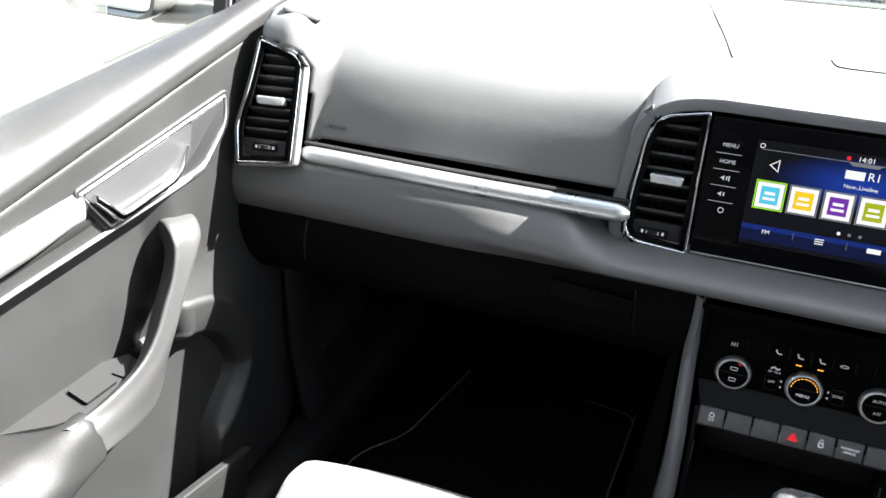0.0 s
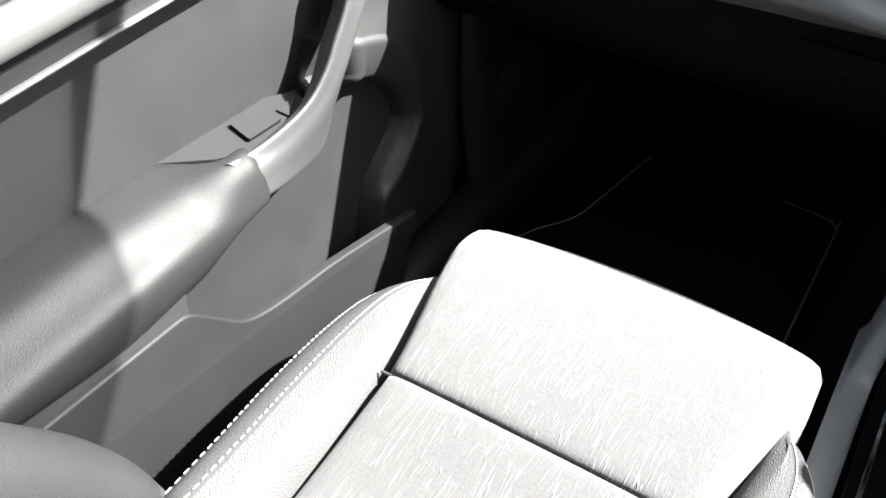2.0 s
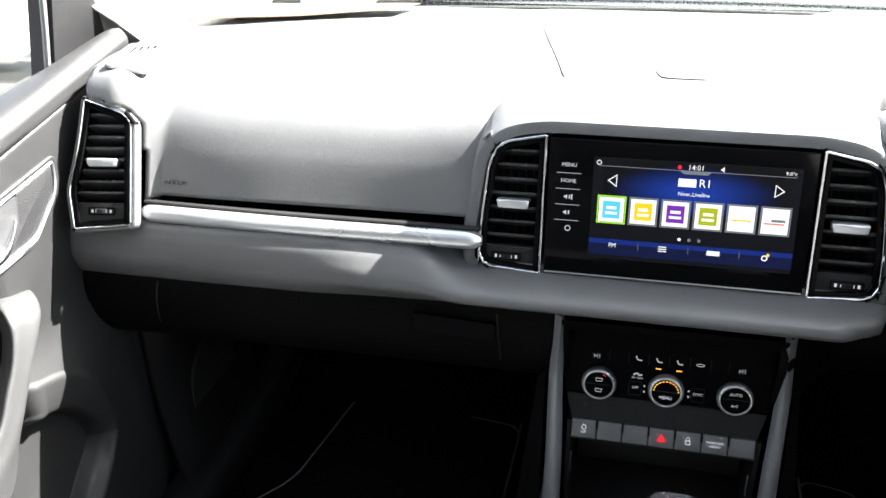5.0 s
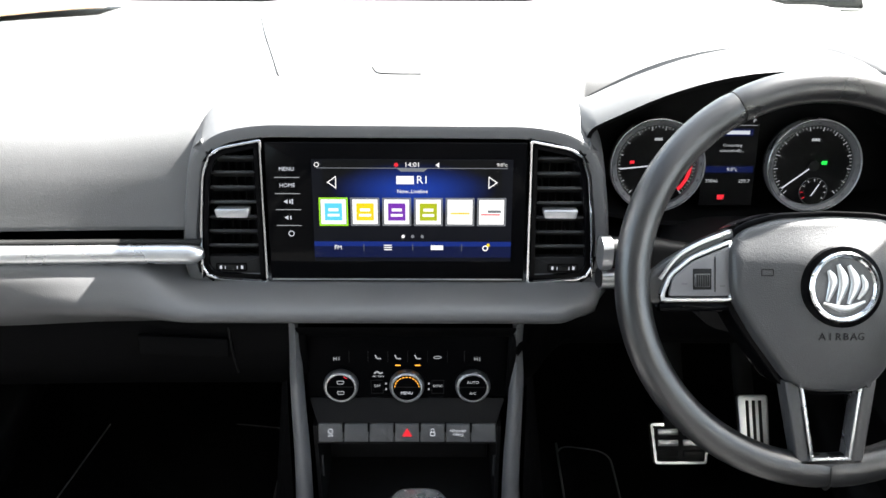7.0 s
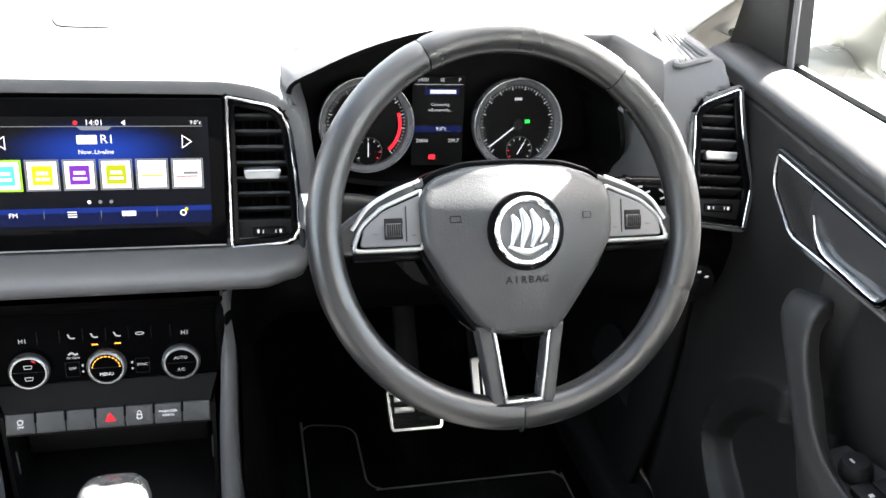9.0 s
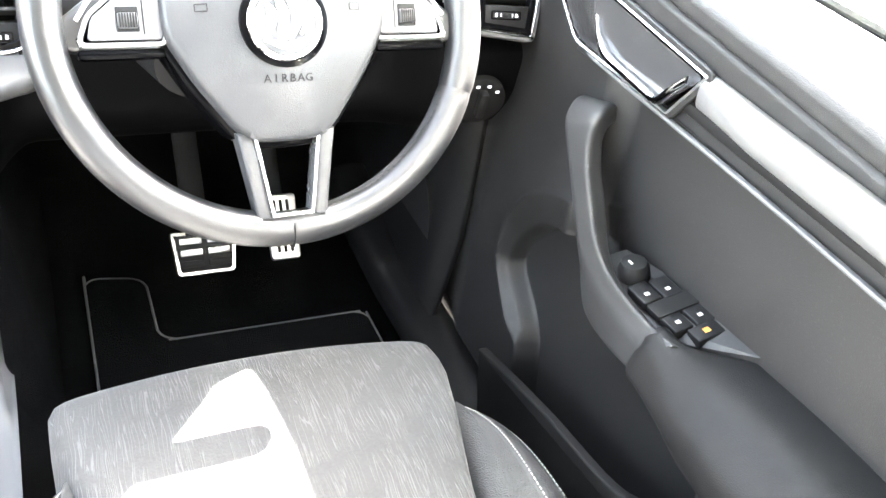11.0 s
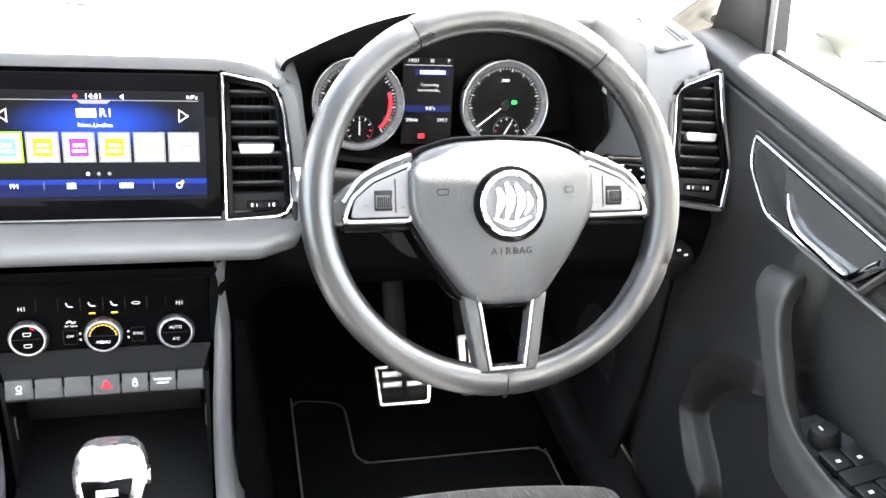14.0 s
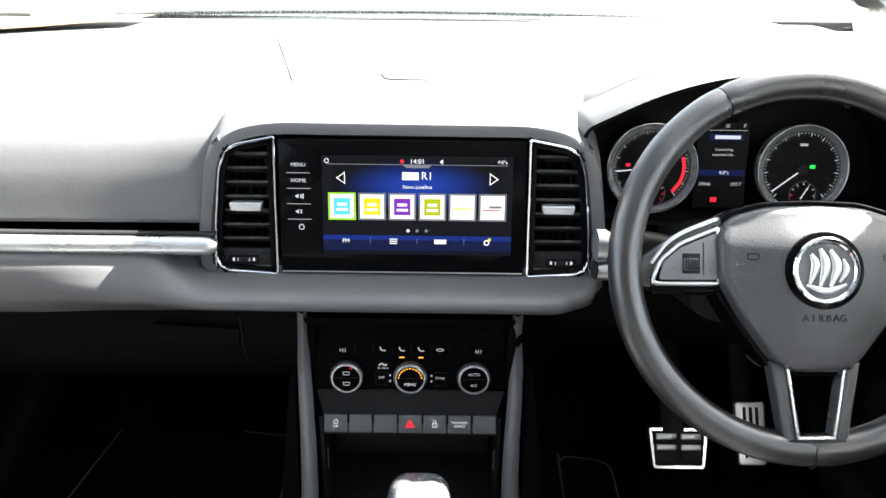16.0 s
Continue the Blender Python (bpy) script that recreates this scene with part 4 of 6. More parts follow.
def steering_wheel():
    t = thing("steering_wheel", "black leather steering wheel with silver spoke trims", "steering wheel", WHEEL.translation.copy())

    def arc(a0, a1, n, mat, name, fat=1.0, label=""):
        rows = []
        for i in range(n + 1):
            f = i / n
            a = radians(a0 + (a1 - a0) * f)
            edge = 1.0 - 0.05 * (1 - step(0, 0.02, min(f, 1 - f)))
            thumb = 1 + 0.10 * math.exp(-((math.degrees(a) % 360 - 30) / 14) ** 2) + 0.10 * math.exp(-((math.degrees(a) % 360 - 150) / 14) ** 2)
            row = []
            for px, py in oval(0.0150 * fat * edge, 0.0155 * fat * edge * thumb, 20, 2.2):
                r = 0.1690 + px
                row.append((r * math.cos(a), r * math.sin(a) * (1 if math.sin(a) > 0 else 0.985), py))
            rows.append(row)
        bm = grid(rows, True, True)
        bmesh.ops.transform(bm, matrix=WHEEL, verts=bm.verts[:])
        part(name, bm, mat, t, label)

    arc(52, 117, 30, LEATHER, "rim_top", 1.0, "smooth black leather rim top")
    arc(117.4, 269.6, 60, LEATHER, "rim_side")
    arc(270.0, 338, 30, LEATHER, "rim_side")
    arc(338.0, 411.6, 40, LEATHER, "rim_side")
    for a in (51.8, 117.2, 269.8):
        m = WHEEL @ Matrix.Rotation(radians(a), 4, "Z") @ pose(0.1690, 0, 0, 90)
        part("seam", turned([(0.0142, -0.0006), (0.0150, 0.0), (0.0142, 0.0006)], m, 24), MATTB, t)
    for start, stop in ((278, 335),):
        rows = []
        for a in np.linspace(start, stop, 24):
            c, sn = math.cos(radians(a)), math.sin(radians(a)) * 0.985
            rows.append([((0.1690 - 0.0152 * math.cos(q)) * c, (0.1690 - 0.0152 * math.cos(q)) * sn, 0.0158 * math.sin(q)) for q in np.linspace(-0.7, 0.75, 8)])
        bm = grid(rows)
        bmesh.ops.transform(bm, matrix=WHEEL, verts=bm.verts[:])
        part("grip_patch", bm, HOLED, t, "perforated leather grip")
    # airbag cover
    half = [(0.0, 0.0545), (0.045, 0.0525), (0.075, 0.0435), (0.088, 0.030), (0.0875, -0.010), (0.067, -0.046), (0.037, -0.087), (0.022, -0.094)]
    corners = [(x, y, 0.010) for x, y in half[1:]] + [(-x, y, 0.010) for x, y in reversed(half[1:])] + [(0.0, 0.0545, 0.01)]
    o = rounded(corners, 4)
    def crown(x, y):
        v = (y + 0.012) / 0.10
        z = 0.0165 + 0.017 * math.exp(-(x / 0.066) ** 2 - v * v)
        low = step(-0.015, -0.095, y) * step(0.02, 0.07, abs(x) + 0.35 * max(0, -0.03 - y))
        return z - 0.006 * low - 0.010 * step(0.012, 0.056, y)

    rows = []
    for grow, z in ((-0.002, -0.03), (-0.001, 0.004)):
        rows.append([(x, y, z) for x, y in inset(o, grow)])
    for grow, dz in ((0.0, -0.005), (0.0015, -0.0015), (0.004, 0.0)):
        rows.append([(x, y, crown(x, y) + dz) for x, y in inset(o, grow)])
    base = inset(o, 0.004)
    for k in np.linspace(0.94, 0.02, 20):
        rows.append([(x * k, (y + 0.012) * k - 0.012, crown(x * k, (y + 0.012) * k - 0.012)) for x, y in base])
    bm = grid(rows, True, True)
    bmesh.ops.transform(bm, matrix=WHEEL, verts=bm.verts[:])
    part("airbag_cover", bm, HUB, t, "grained grey airbag cover")
    # lower crease plane and black surround
    part("hub_surround", slab(inset(o, -0.006), -0.035, 0.004, 0.003, WHEEL), GLOSSB, t, "glossy black surround")
    for k, ch in enumerate("AIRBAG"):
        lx = -0.0165 + 0.0066 * k
        lettering("airbag_letter", ch, 0.0090, at2(WHEEL, lx, -0.046, crown(lx, -0.046) + 0.0002) @ pose(0, 0, 0, 5.5, lx * 320), HARD, t, 0.0004)
    e = at2(WHEEL, 0.0, -0.004, 0.0345)
    part("emblem_surround", turned([(0.0345, -0.007), (0.0340, -0.001), (0.0290, 0.0)], e, 48), GLOSSB, t)
    part("emblem_ring", hoop(oval(0.0295, 0.0295, 48), 0.0050, -0.002, 0.0030, e, 0.0014), CHROME, t, "chrome badge ring")
    part("emblem", turned([(0.0243, 0.0), (0.0243, 0.0006), (0.0, 0.0016)], e, 40), GREYB, t)
    for path, w in (([(-0.015, -0.012), (-0.010, 0.004), (-0.014, 0.014)], 0.0050), ([(-0.006, -0.014), (-0.001, 0.004), (-0.006, 0.019)], 0.0054), ([(0.003, -0.014), (0.009, 0.003), (0.003, 0.018)], 0.0054), ([(-0.018, -0.013), (0.0, -0.018), (0.017, -0.012)], 0.0036), ([(0.011, -0.010), (0.017, 0.0), (0.014, 0.010)], 0.0036)):
        bm = sweep([(x, y, 0.0022) for x, y in path], oval(w * 0.8, 0.0016, 10), 14, scale=lambda f: 0.30 + 0.70 * math.sin(math.pi * min(max(f, 0.05), 0.95)))
        bmesh.ops.transform(bm, matrix=e, verts=bm.verts[:])
        part("emblem_stroke", bm, SATIN, t)
    # side spokes: leather arm, silver frame, dark gap and a grey key plate inside it
    for s in (-1, 1):
        def f(pts, r=0.004):
            q = [(s * x, y, r) for x, y in pts]
            return rounded(q if s > 0 else q[::-1], 4)
        part("spoke", slab(f([(0.078, -0.024), (0.120, -0.022), (0.158, -0.020), (0.159, 0.002), (0.138, 0.018), (0.108, 0.036), (0.078, 0.047)], 0.008), -0.014, 0.002, 0.004, WHEEL), LEATHER, t)
        plate = f([(0.084, -0.0175), (0.1455, -0.0175), (0.1470, -0.012), (0.1395, 0.006), (0.1210, 0.0215), (0.084, 0.0365)], 0.005)
        sp = part("spoke_trim", hoop(plate, 0.0034, 0.0, 0.0095, WHEEL, 0.0010), SATIN, t, "silver spoke frame")
        part("spoke_groove", slab(inset(plate, 0.0030), 0.0, 0.0070, 0.0005, WHEEL), GLOSSB, sp)
        part("upper_strip", sweep([(s * 0.086, 0.0425, 0.0060), (s * 0.112, 0.0325, 0.0060), (s * 0.132, 0.0205, 0.0060), (s * 0.146, 0.002, 0.0050)], oval(0.0018, 0.0014, 8), 24, m=WHEEL, up=(0, 0, 1)), SATIN, t, "thin silver line")
        part("spoke_edge", box((0.062, 0.008, 0.020), at2(WHEEL, s * 0.116, -0.0225, -0.005), 0.003), GLOSSB, t)
        keys = f([(0.0865, -0.0128), (0.1400, -0.0128), (0.1365, 0.003), (0.1195, 0.0170), (0.0865, 0.0305)], 0.0035)
        part("button_plate", slab(keys, 0.004, 0.0102, 0.0012, WHEEL), KEYG, sp, "light grey buttons")
        part("button_gap", box((0.0010, 0.030, 0.002), at2(WHEEL, s * 0.1000, 0.006, 0.0096)), MATTB, sp)
        part("scroll_slot", box((0.0165, 0.0185, 0.002), at2(WHEEL, s * 0.1110, 0.0020, 0.0097), 0.001), MATTB, sp)
        part("scroll_wheel", turned([(0.0056, -0.0070), (0.0062, -0.006), (0.0062, 0.006), (0.0056, 0.0070)], at2(WHEEL, s * 0.1110, 0.0010, 0.0085) @ pose(0, 0, 0, 0, 90), 24), GREYB, sp, "ribbed grey scroll wheel")
        for k in range(7):
            part("rib", box((0.0012, 0.010, 0.0008), at2(WHEEL, s * 0.1110 + (k - 3) * 0.0019, 0.0010, 0.0146)), MATTB, sp)
        part("key_mark", box((0.005, 0.0012, 0.0006), at2(WHEEL, s * 0.1265, -0.002, 0.0103)), GREYB, sp)
        part("key_mark", box((0.004, 0.0012, 0.0006), at2(WHEEL, s * 0.0935, -0.004, 0.0103)), GREYB, sp)
        part("horn_mark", hoop(rounded([(-0.005, -0.003, 0.001), (0.005, -0.003, 0.001), (0.005, 0.003, 0.001), (-0.005, 0.003, 0.001)]), 0.0008, 0.0, 0.0005, at2(WHEEL, s * 0.060, 0.008, crown(0.060, 0.008) + 0.0004) @ pose(0, 0, 0, 0, s * 20)), HARD, t)
    # lower spoke, a forked bracket
    for s in (-1, 1):
        q = [(s * 0.0405, -0.086), (s * 0.0275, -0.164), (s * 0.0165, -0.164), (s * 0.0275, -0.086)]
        part("lower_spoke", slab(q if s < 0 else q[::-1], -0.006, 0.0125, 0.003, WHEEL), HUB, t)
        q = [(s * 0.0278, -0.087), (s * 0.0176, -0.1545), (s * 0.0150, -0.1520), (s * 0.0248, -0.087)]
        part("lower_spoke_trim", slab(q if s < 0 else q[::-1], -0.004, 0.0135, 0.0008, WHEEL), SATIN, t, "silver inner trim")
    part("lower_spoke_trim", slab([(-0.0176, -0.1550), (0.0176, -0.1550), (0.0155, -0.1522), (-0.0155, -0.1522)], -0.004, 0.0137, 0.0008, WHEEL), SATIN, t, "silver inner trim")
    part("lower_spoke", slab(rounded([(-0.0285, -0.1545, 0.001), (-0.0255, -0.1735, 0.005), (0.0255, -0.1735, 0.005), (0.0285, -0.1545, 0.001)]), -0.004, 0.0135, 0.003, WHEEL), HUB, t)
    part("hub_back", slab(inset(o, 0.008), -0.07, -0.025, 0.004, WHEEL), MATTB, t)


steering_wheel()


def column():
    c = thing("steering_column", "black plastic steering column shroud", "steering column", (0.385, -0.05, 0.50))
    rows = []
    for f in np.linspace(0, 1, 8):
        w, h = 0.085 + 0.010 * f, 0.046 + 0.004 * f
        y, z = -0.105 + 0.20 * f, 0.524 - 0.055 * f
        rows.append([(0.385 + px, y, z + py) for px, py in oval(w, h, 28, 3.2)])
    part("shroud", grid(rows, True, True), HARD, c)
    part("lock_barrel", turned([(0.016, 0.0), (0.016, 0.006), (0.012, 0.008), (0.0, 0.008)], axes((0.455, -0.055, 0.455), (0.6, 0.8, 0), (0, 0.4, 0.9)), 24), MATTB, c)
    s = thing("stalk", "black column stalk with white symbols", "stalk", (0.53, -0.06, 0.555), "column stalks")
    part("lever", sweep([(0.46, -0.070, 0.556), (0.53, -0.072, 0.567), (0.590, -0.080, 0.568)], oval(0.009, 0.015, 14, 2.8), 16, scale=lambda f: 0.9 + 0.15 * f), GLOSSB, s)
    part("collar", sweep([(0.537, -0.0730, 0.5675), (0.541, -0.0735, 0.5675)], oval(0.0105, 0.0165, 14, 2.8), 4), GLOSSB, s)
    for sx, sz, w, tilt in ((0.529, 0.566, 0.009, 30), (0.550, 0.577, 0.005, 0), (0.558, 0.5705, 0.008, -25), (0.563, 0.563, 0.007, 40), (0.574, 0.573, 0.007, 35), (0.577, 0.565, 0.006, -20)):
        part("symbol", box((w, 0.001, 0.0018), pose(sx, -0.0825 - 0.13 * max(0, sx - 0.53), sz, 0, tilt)), PRINT, s)
    part("mark_line", box((0.050, 0.001, 0.0012), pose(0.556, -0.0765, 0.5815)), SATIN, s)
    s2 = thing("stalk", "black column stalk with a silver end ring", "stalk", (0.21, -0.07, 0.55), "column stalks")
    part("lever", sweep([(0.31, -0.065, 0.54), (0.25, -0.068, 0.552), (0.207, -0.075, 0.555)], oval(0.011, 0.0155, 14, 2.6), 16), HARD, s2)
    part("end_ring", sweep([(0.204, -0.0755, 0.5545), (0.214, -0.0745, 0.5545)], oval(0.0125, 0.017, 16, 2.6), 4), SATIN, s2, "silver end ring")
    part("symbol", box((0.008, 0.001, 0.006), pose(0.228, -0.084, 0.556)), PRINT, s2)
    s3 = thing("stalk", "short black cruise stalk with a silver edge", "stalk", (0.22, -0.07, 0.525), "column stalks")
    part("lever", sweep([(0.31, -0.06, 0.515), (0.25, -0.064, 0.522), (0.205, -0.072, 0.524)], oval(0.009, 0.010, 12, 2.6), 14), HARD, s3)
    part("end_cap", sweep([(0.207, -0.0725, 0.5235), (0.24, -0.068, 0.5225)], oval(0.0096, 0.0106, 12, 2.6), 5), SATIN, s3, "silver tip")
    k = thing("headlight_switch", "round black headlight switch with small white symbols", "switch", (0.655, -0.055, 0.435))
    hm = axes((0.655, -0.052, 0.437), (1, -0.1, 0), (0, -0.2, 1))
    part("dial", turned([(0.030, -0.004), (0.030, 0.004), (0.026, 0.006), (0.0, 0.006)], hm, 36), MATTB, k)
    part("grip", box((0.010, 0.034, 0.012), at2(hm, 0, 0, 0.010), 0.003), HARD, k)
    for i in range(4):
        a = radians(40 + 35 * i)
        part("symbol", box((0.004, 0.003, 0.0006), at2(hm, 0.022 * math.cos(a), 0.022 * math.sin(a), 0.0062)), DIM, k)


column()


# ---- centre console ----
CLIM = axes((0.009, -0.0475, 0.368), (1, 0, 0), (0, 0.16, 0.985))


def climate():
    t = thing("climate_panel", "glossy black climate panel with three round knobs", "climate control", CLIM.translation)
    part("panel", slab(rounded([(-0.112, -0.014, 0.003), (0.112, -0.014, 0.003), (0.112, 0.064, 0.004), (-0.112, 0.064, 0.004)]), -0.02, 0.0, 0.0015, CLIM), NIGHT, t)
    part("lower_panel", slab(rounded([(-0.100, -0.066, 0.003), (0.100, -0.066, 0.003), (0.110, -0.0155, 0.004), (-0.110, -0.0155, 0.004)]), -0.03, -0.003, 0.002, CLIM), HARD, t)
    facet = [[(sx * (0.110 - 0.0085 * f + e), -0.0155 - 0.0265 * f, 0.0005 + 0.0085 * f - d) for sx, e, d in ((-1, 0.0015, 0.016), (-1, 0.0005, 0.002), (-1, -0.001, 0), (-0.5, 0, 0), (0, 0, 0), (0.5, 0, 0), (1, -0.001, 0), (1, 0.0005, 0.002), (1, 0.0015, 0.016))] for f in (0.0, 0.06, 0.5, 0.94, 1.0)]
    bm = grid(facet)
    bmesh.ops.transform(bm, matrix=CLIM, verts=bm.verts[:])
    part("sloping_panel", bm, FACET, t, "dark grey sloping panel above the buttons")
    for i, x in enumerate((-0.0735, 0.0, 0.0735)):
        k = at2(CLIM, x, 0.002, 0)
        part("knob_seat", turned([(0.0222, -0.003), (0.0219, 0.0006), (0.0190, 0.0010)], k, 48), NIGHT, t)
        kn = part("knob", turned([(0.0178, 0.0), (0.0180, 0.005), (0.0150, 0.0085), (0.0, 0.0085)], k, 48), NIGHT, t, "black knob with a chrome ring")
        part("ring", turned([(0.0195, 0.001), (0.0195, 0.005), (0.0188, 0.0076), (0.0172, 0.0090), (0.0158, 0.0090), (0.0155, 0.0080)], k, 56, False), SATIN, kn, "chrome ring")
        part("split", box((0.0275, 0.0007, 0.0006), at2(k, 0, 0.001, 0.0088)), HARD, kn)
    lettering("legend", "AUTO", 0.0048, at2(CLIM, 0.0735, 0.0088, 0.0088), DIM, t)
    lettering("legend", "A/C", 0.0045, at2(CLIM, 0.0735, -0.0048, 0.0088), DIM, t)
    lettering("legend", "MENU", 0.0050, at2(CLIM, 0.0, -0.0045, 0.0088), WHITE, t)
    k = at2(CLIM, 0, 0.002, 0)
    for i in range(11):
        a = radians(172 - 164 * i / 10)
        part("fan_light", box((0.0024, 0.0011, 0.0005), at2(k, 0.0134 * math.cos(a), 0.0134 * math.sin(a), 0.0088) @ pose(0, 0, 0, 0, 0, math.degrees(a) - 90)), AMBER, t, smooth=0)
    for sx, sy in ((0.0, 0.0085), (0.0, -0.0045)):
        part("heater_icon", hoop(rounded([(-0.0035, -0.002, 0.001), (0.0035, -0.002, 0.001), (0.0042, 0.0022, 0.001), (-0.0042, 0.0022, 0.001)]), 0.0007, 0.0086, 0.0090, at2(CLIM, -0.0735 + sx, sy, 0)), DIM, t, smooth=0)
    part("red_line", box((0.004, 0.0009, 0.0003), at2(CLIM, -0.0680, 0.0145, 0.0088) @ pose(0, 0, 0, 0, 0, -30)), REDL, t, smooth=0)
    for x in (-0.078, 0.078):
        lettering("temperature", "HI", 0.0066, at2(CLIM, x, 0.0335, 0.0004), DIM, t, spacing=1.3)
    for i, x in enumerate((-0.032, -0.010, 0.012)):
        part("seat_icon", sweep([(x - 0.003, 0.0385, 0.0005), (x - 0.001, 0.0345, 0.0005), (x + 0.0035, 0.0340, 0.0005)], oval(0.0008, 0.0003, 6), 8, m=CLIM), DIM, t, smooth=0)
    part("car_icon", hoop(oval(0.0045, 0.0018, 14), 0.0007, 0, 0.0004, at2(CLIM, 0.034, 0.0355, 0)), DIM, t, smooth=0)
    for x in (-0.010, 0.012):
        part("amber_bar", box((0.0060, 0.0013, 0.0005), at2(CLIM, x, 0.0258, 0.0003)), AMBER, t, smooth=0)
    for x in (-0.064, -0.043, -0.021, 0.001, 0.023, 0.045, 0.064):
        part("key_gap", box((0.0006, 0.014, 0.0006), at2(CLIM, x, 0.0365, 0.0001)), HARD, t, smooth=0)
    part("air_icon", sweep([(-0.0365, 0.0155, 0), (-0.033, 0.0175, 0), (-0.030, 0.0155, 0), (-0.027, 0.0165, 0)], oval(0.0010, 0.0003, 6), 10, m=CLIM), DIM, t, smooth=0)
    lettering("legend", "Air Care", 0.0036, at2(CLIM, -0.032, 0.0122, 0.0004), DIM, t)
    for x, words in ((-0.0335, "OFF"), (0.0345, "SYNC")):
        part("small_key", hoop(rounded([(-0.007, -0.0085, 0.001), (0.007, -0.0085, 0.001), (0.007, 0.0085, 0.001), (-0.007, 0.0085, 0.001)]), 0.0006, 0, 0.0006, at2(CLIM, x, -0.001, 0)), HARD, t, smooth=0)
        lettering("legend", words, 0.0042, at2(CLIM, x, 0.0, 0.0004), DIM, t)
    for x in (-0.0235, 0.0245):
        for y in (0.003, -0.004):
            bar("fan_mark", 0.0018, 0.0022, at2(CLIM, x, y, 0.0003), DIM, t)
    # the row of keys
    b = thing("button_row", "row of seven grey push buttons with a red hazard triangle", "buttons", at2(CLIM, 0, -0.042, 0).translation)
    B = at2(CLIM, 0, -0.0535, 0.0095) @ pose(0, 0, 0, -10)
    for i in range(7):
        x = (i - 3) * 0.0288
        key = part("button", slab(rounded([(x - 0.0140, -0.0115, 0.002), (x + 0.0140, -0.0115, 0.002), (x + 0.0140, 0.0105, 0.002), (x - 0.0140, 0.0105, 0.002)]), -0.02, 0.002, 0.0015, B), GREYB, b)
        if i < 6:
            part("key_divider", box((0.0018, 0.011, 0.003), at2(B, x + 0.0144, 0.0060, 0.0018), 0.0006), GLOSSB, b)
        if i == 3:
            part("hazard_triangle", slab([(x - 0.0058, -0.0045), (x + 0.0058, -0.0045), (x, 0.0055)], 0.0018, 0.0024, 0, B), REDL, key, "red hazard triangle", 0)
        elif i == 4:
            part("padlock_icon", hoop(rounded([(x - 0.0028, -0.004, 0.0005), (x + 0.0028, -0.004, 0.0005), (x + 0.0028, 0.001, 0.0005), (x - 0.0028, 0.001, 0.0005)]), 0.0008, 0.0018, 0.0024, B), WHITE, key, smooth=0)
            part("padlock_icon", hoop([(x + a, 0.0025 + c) for a, c in oval(0.0021, 0.0026, 12)], 0.0007, 0.0018, 0.0024, B), WHITE, key, smooth=0)
        elif i == 0:
            part("stop_icon", hoop([(x + a, 0.0015 + c) for a, c in oval(0.0030, 0.0030, 14)], 0.0008, 0.0018, 0.0024, B), WHITE, key, smooth=0)
            lettering("legend", "OFF", 0.0038, at2(B, x, -0.004, 0.0024), WHITE, key)
        elif i == 5:
            lettering("legend", "PASSENGER", 0.0036, at2(B, x, 0.0020, 0.0024), WHITE, key)
            lettering("legend", "AIRBAG", 0.0036, at2(B, x, -0.0022, 0.0024), WHITE, key)
    part("row_frame", slab(rounded([(-0.1025, -0.0150, 0.003), (0.1025, -0.0150, 0.003), (0.1025, 0.0112, 0.003), (-0.1025, 0.0112, 0.003)]), -0.022, -0.0015, 0.002, B), HARD, b)


climate()


def smooth_rows(rows, n):
    a = spline([(r[0], r[1], 0) for r in rows], n)
    b = spline([(r[2], r[3], 0) for r in rows], n)
    return [(p.x, p.y, q.x, q.y) for p, q in zip(a, b)]


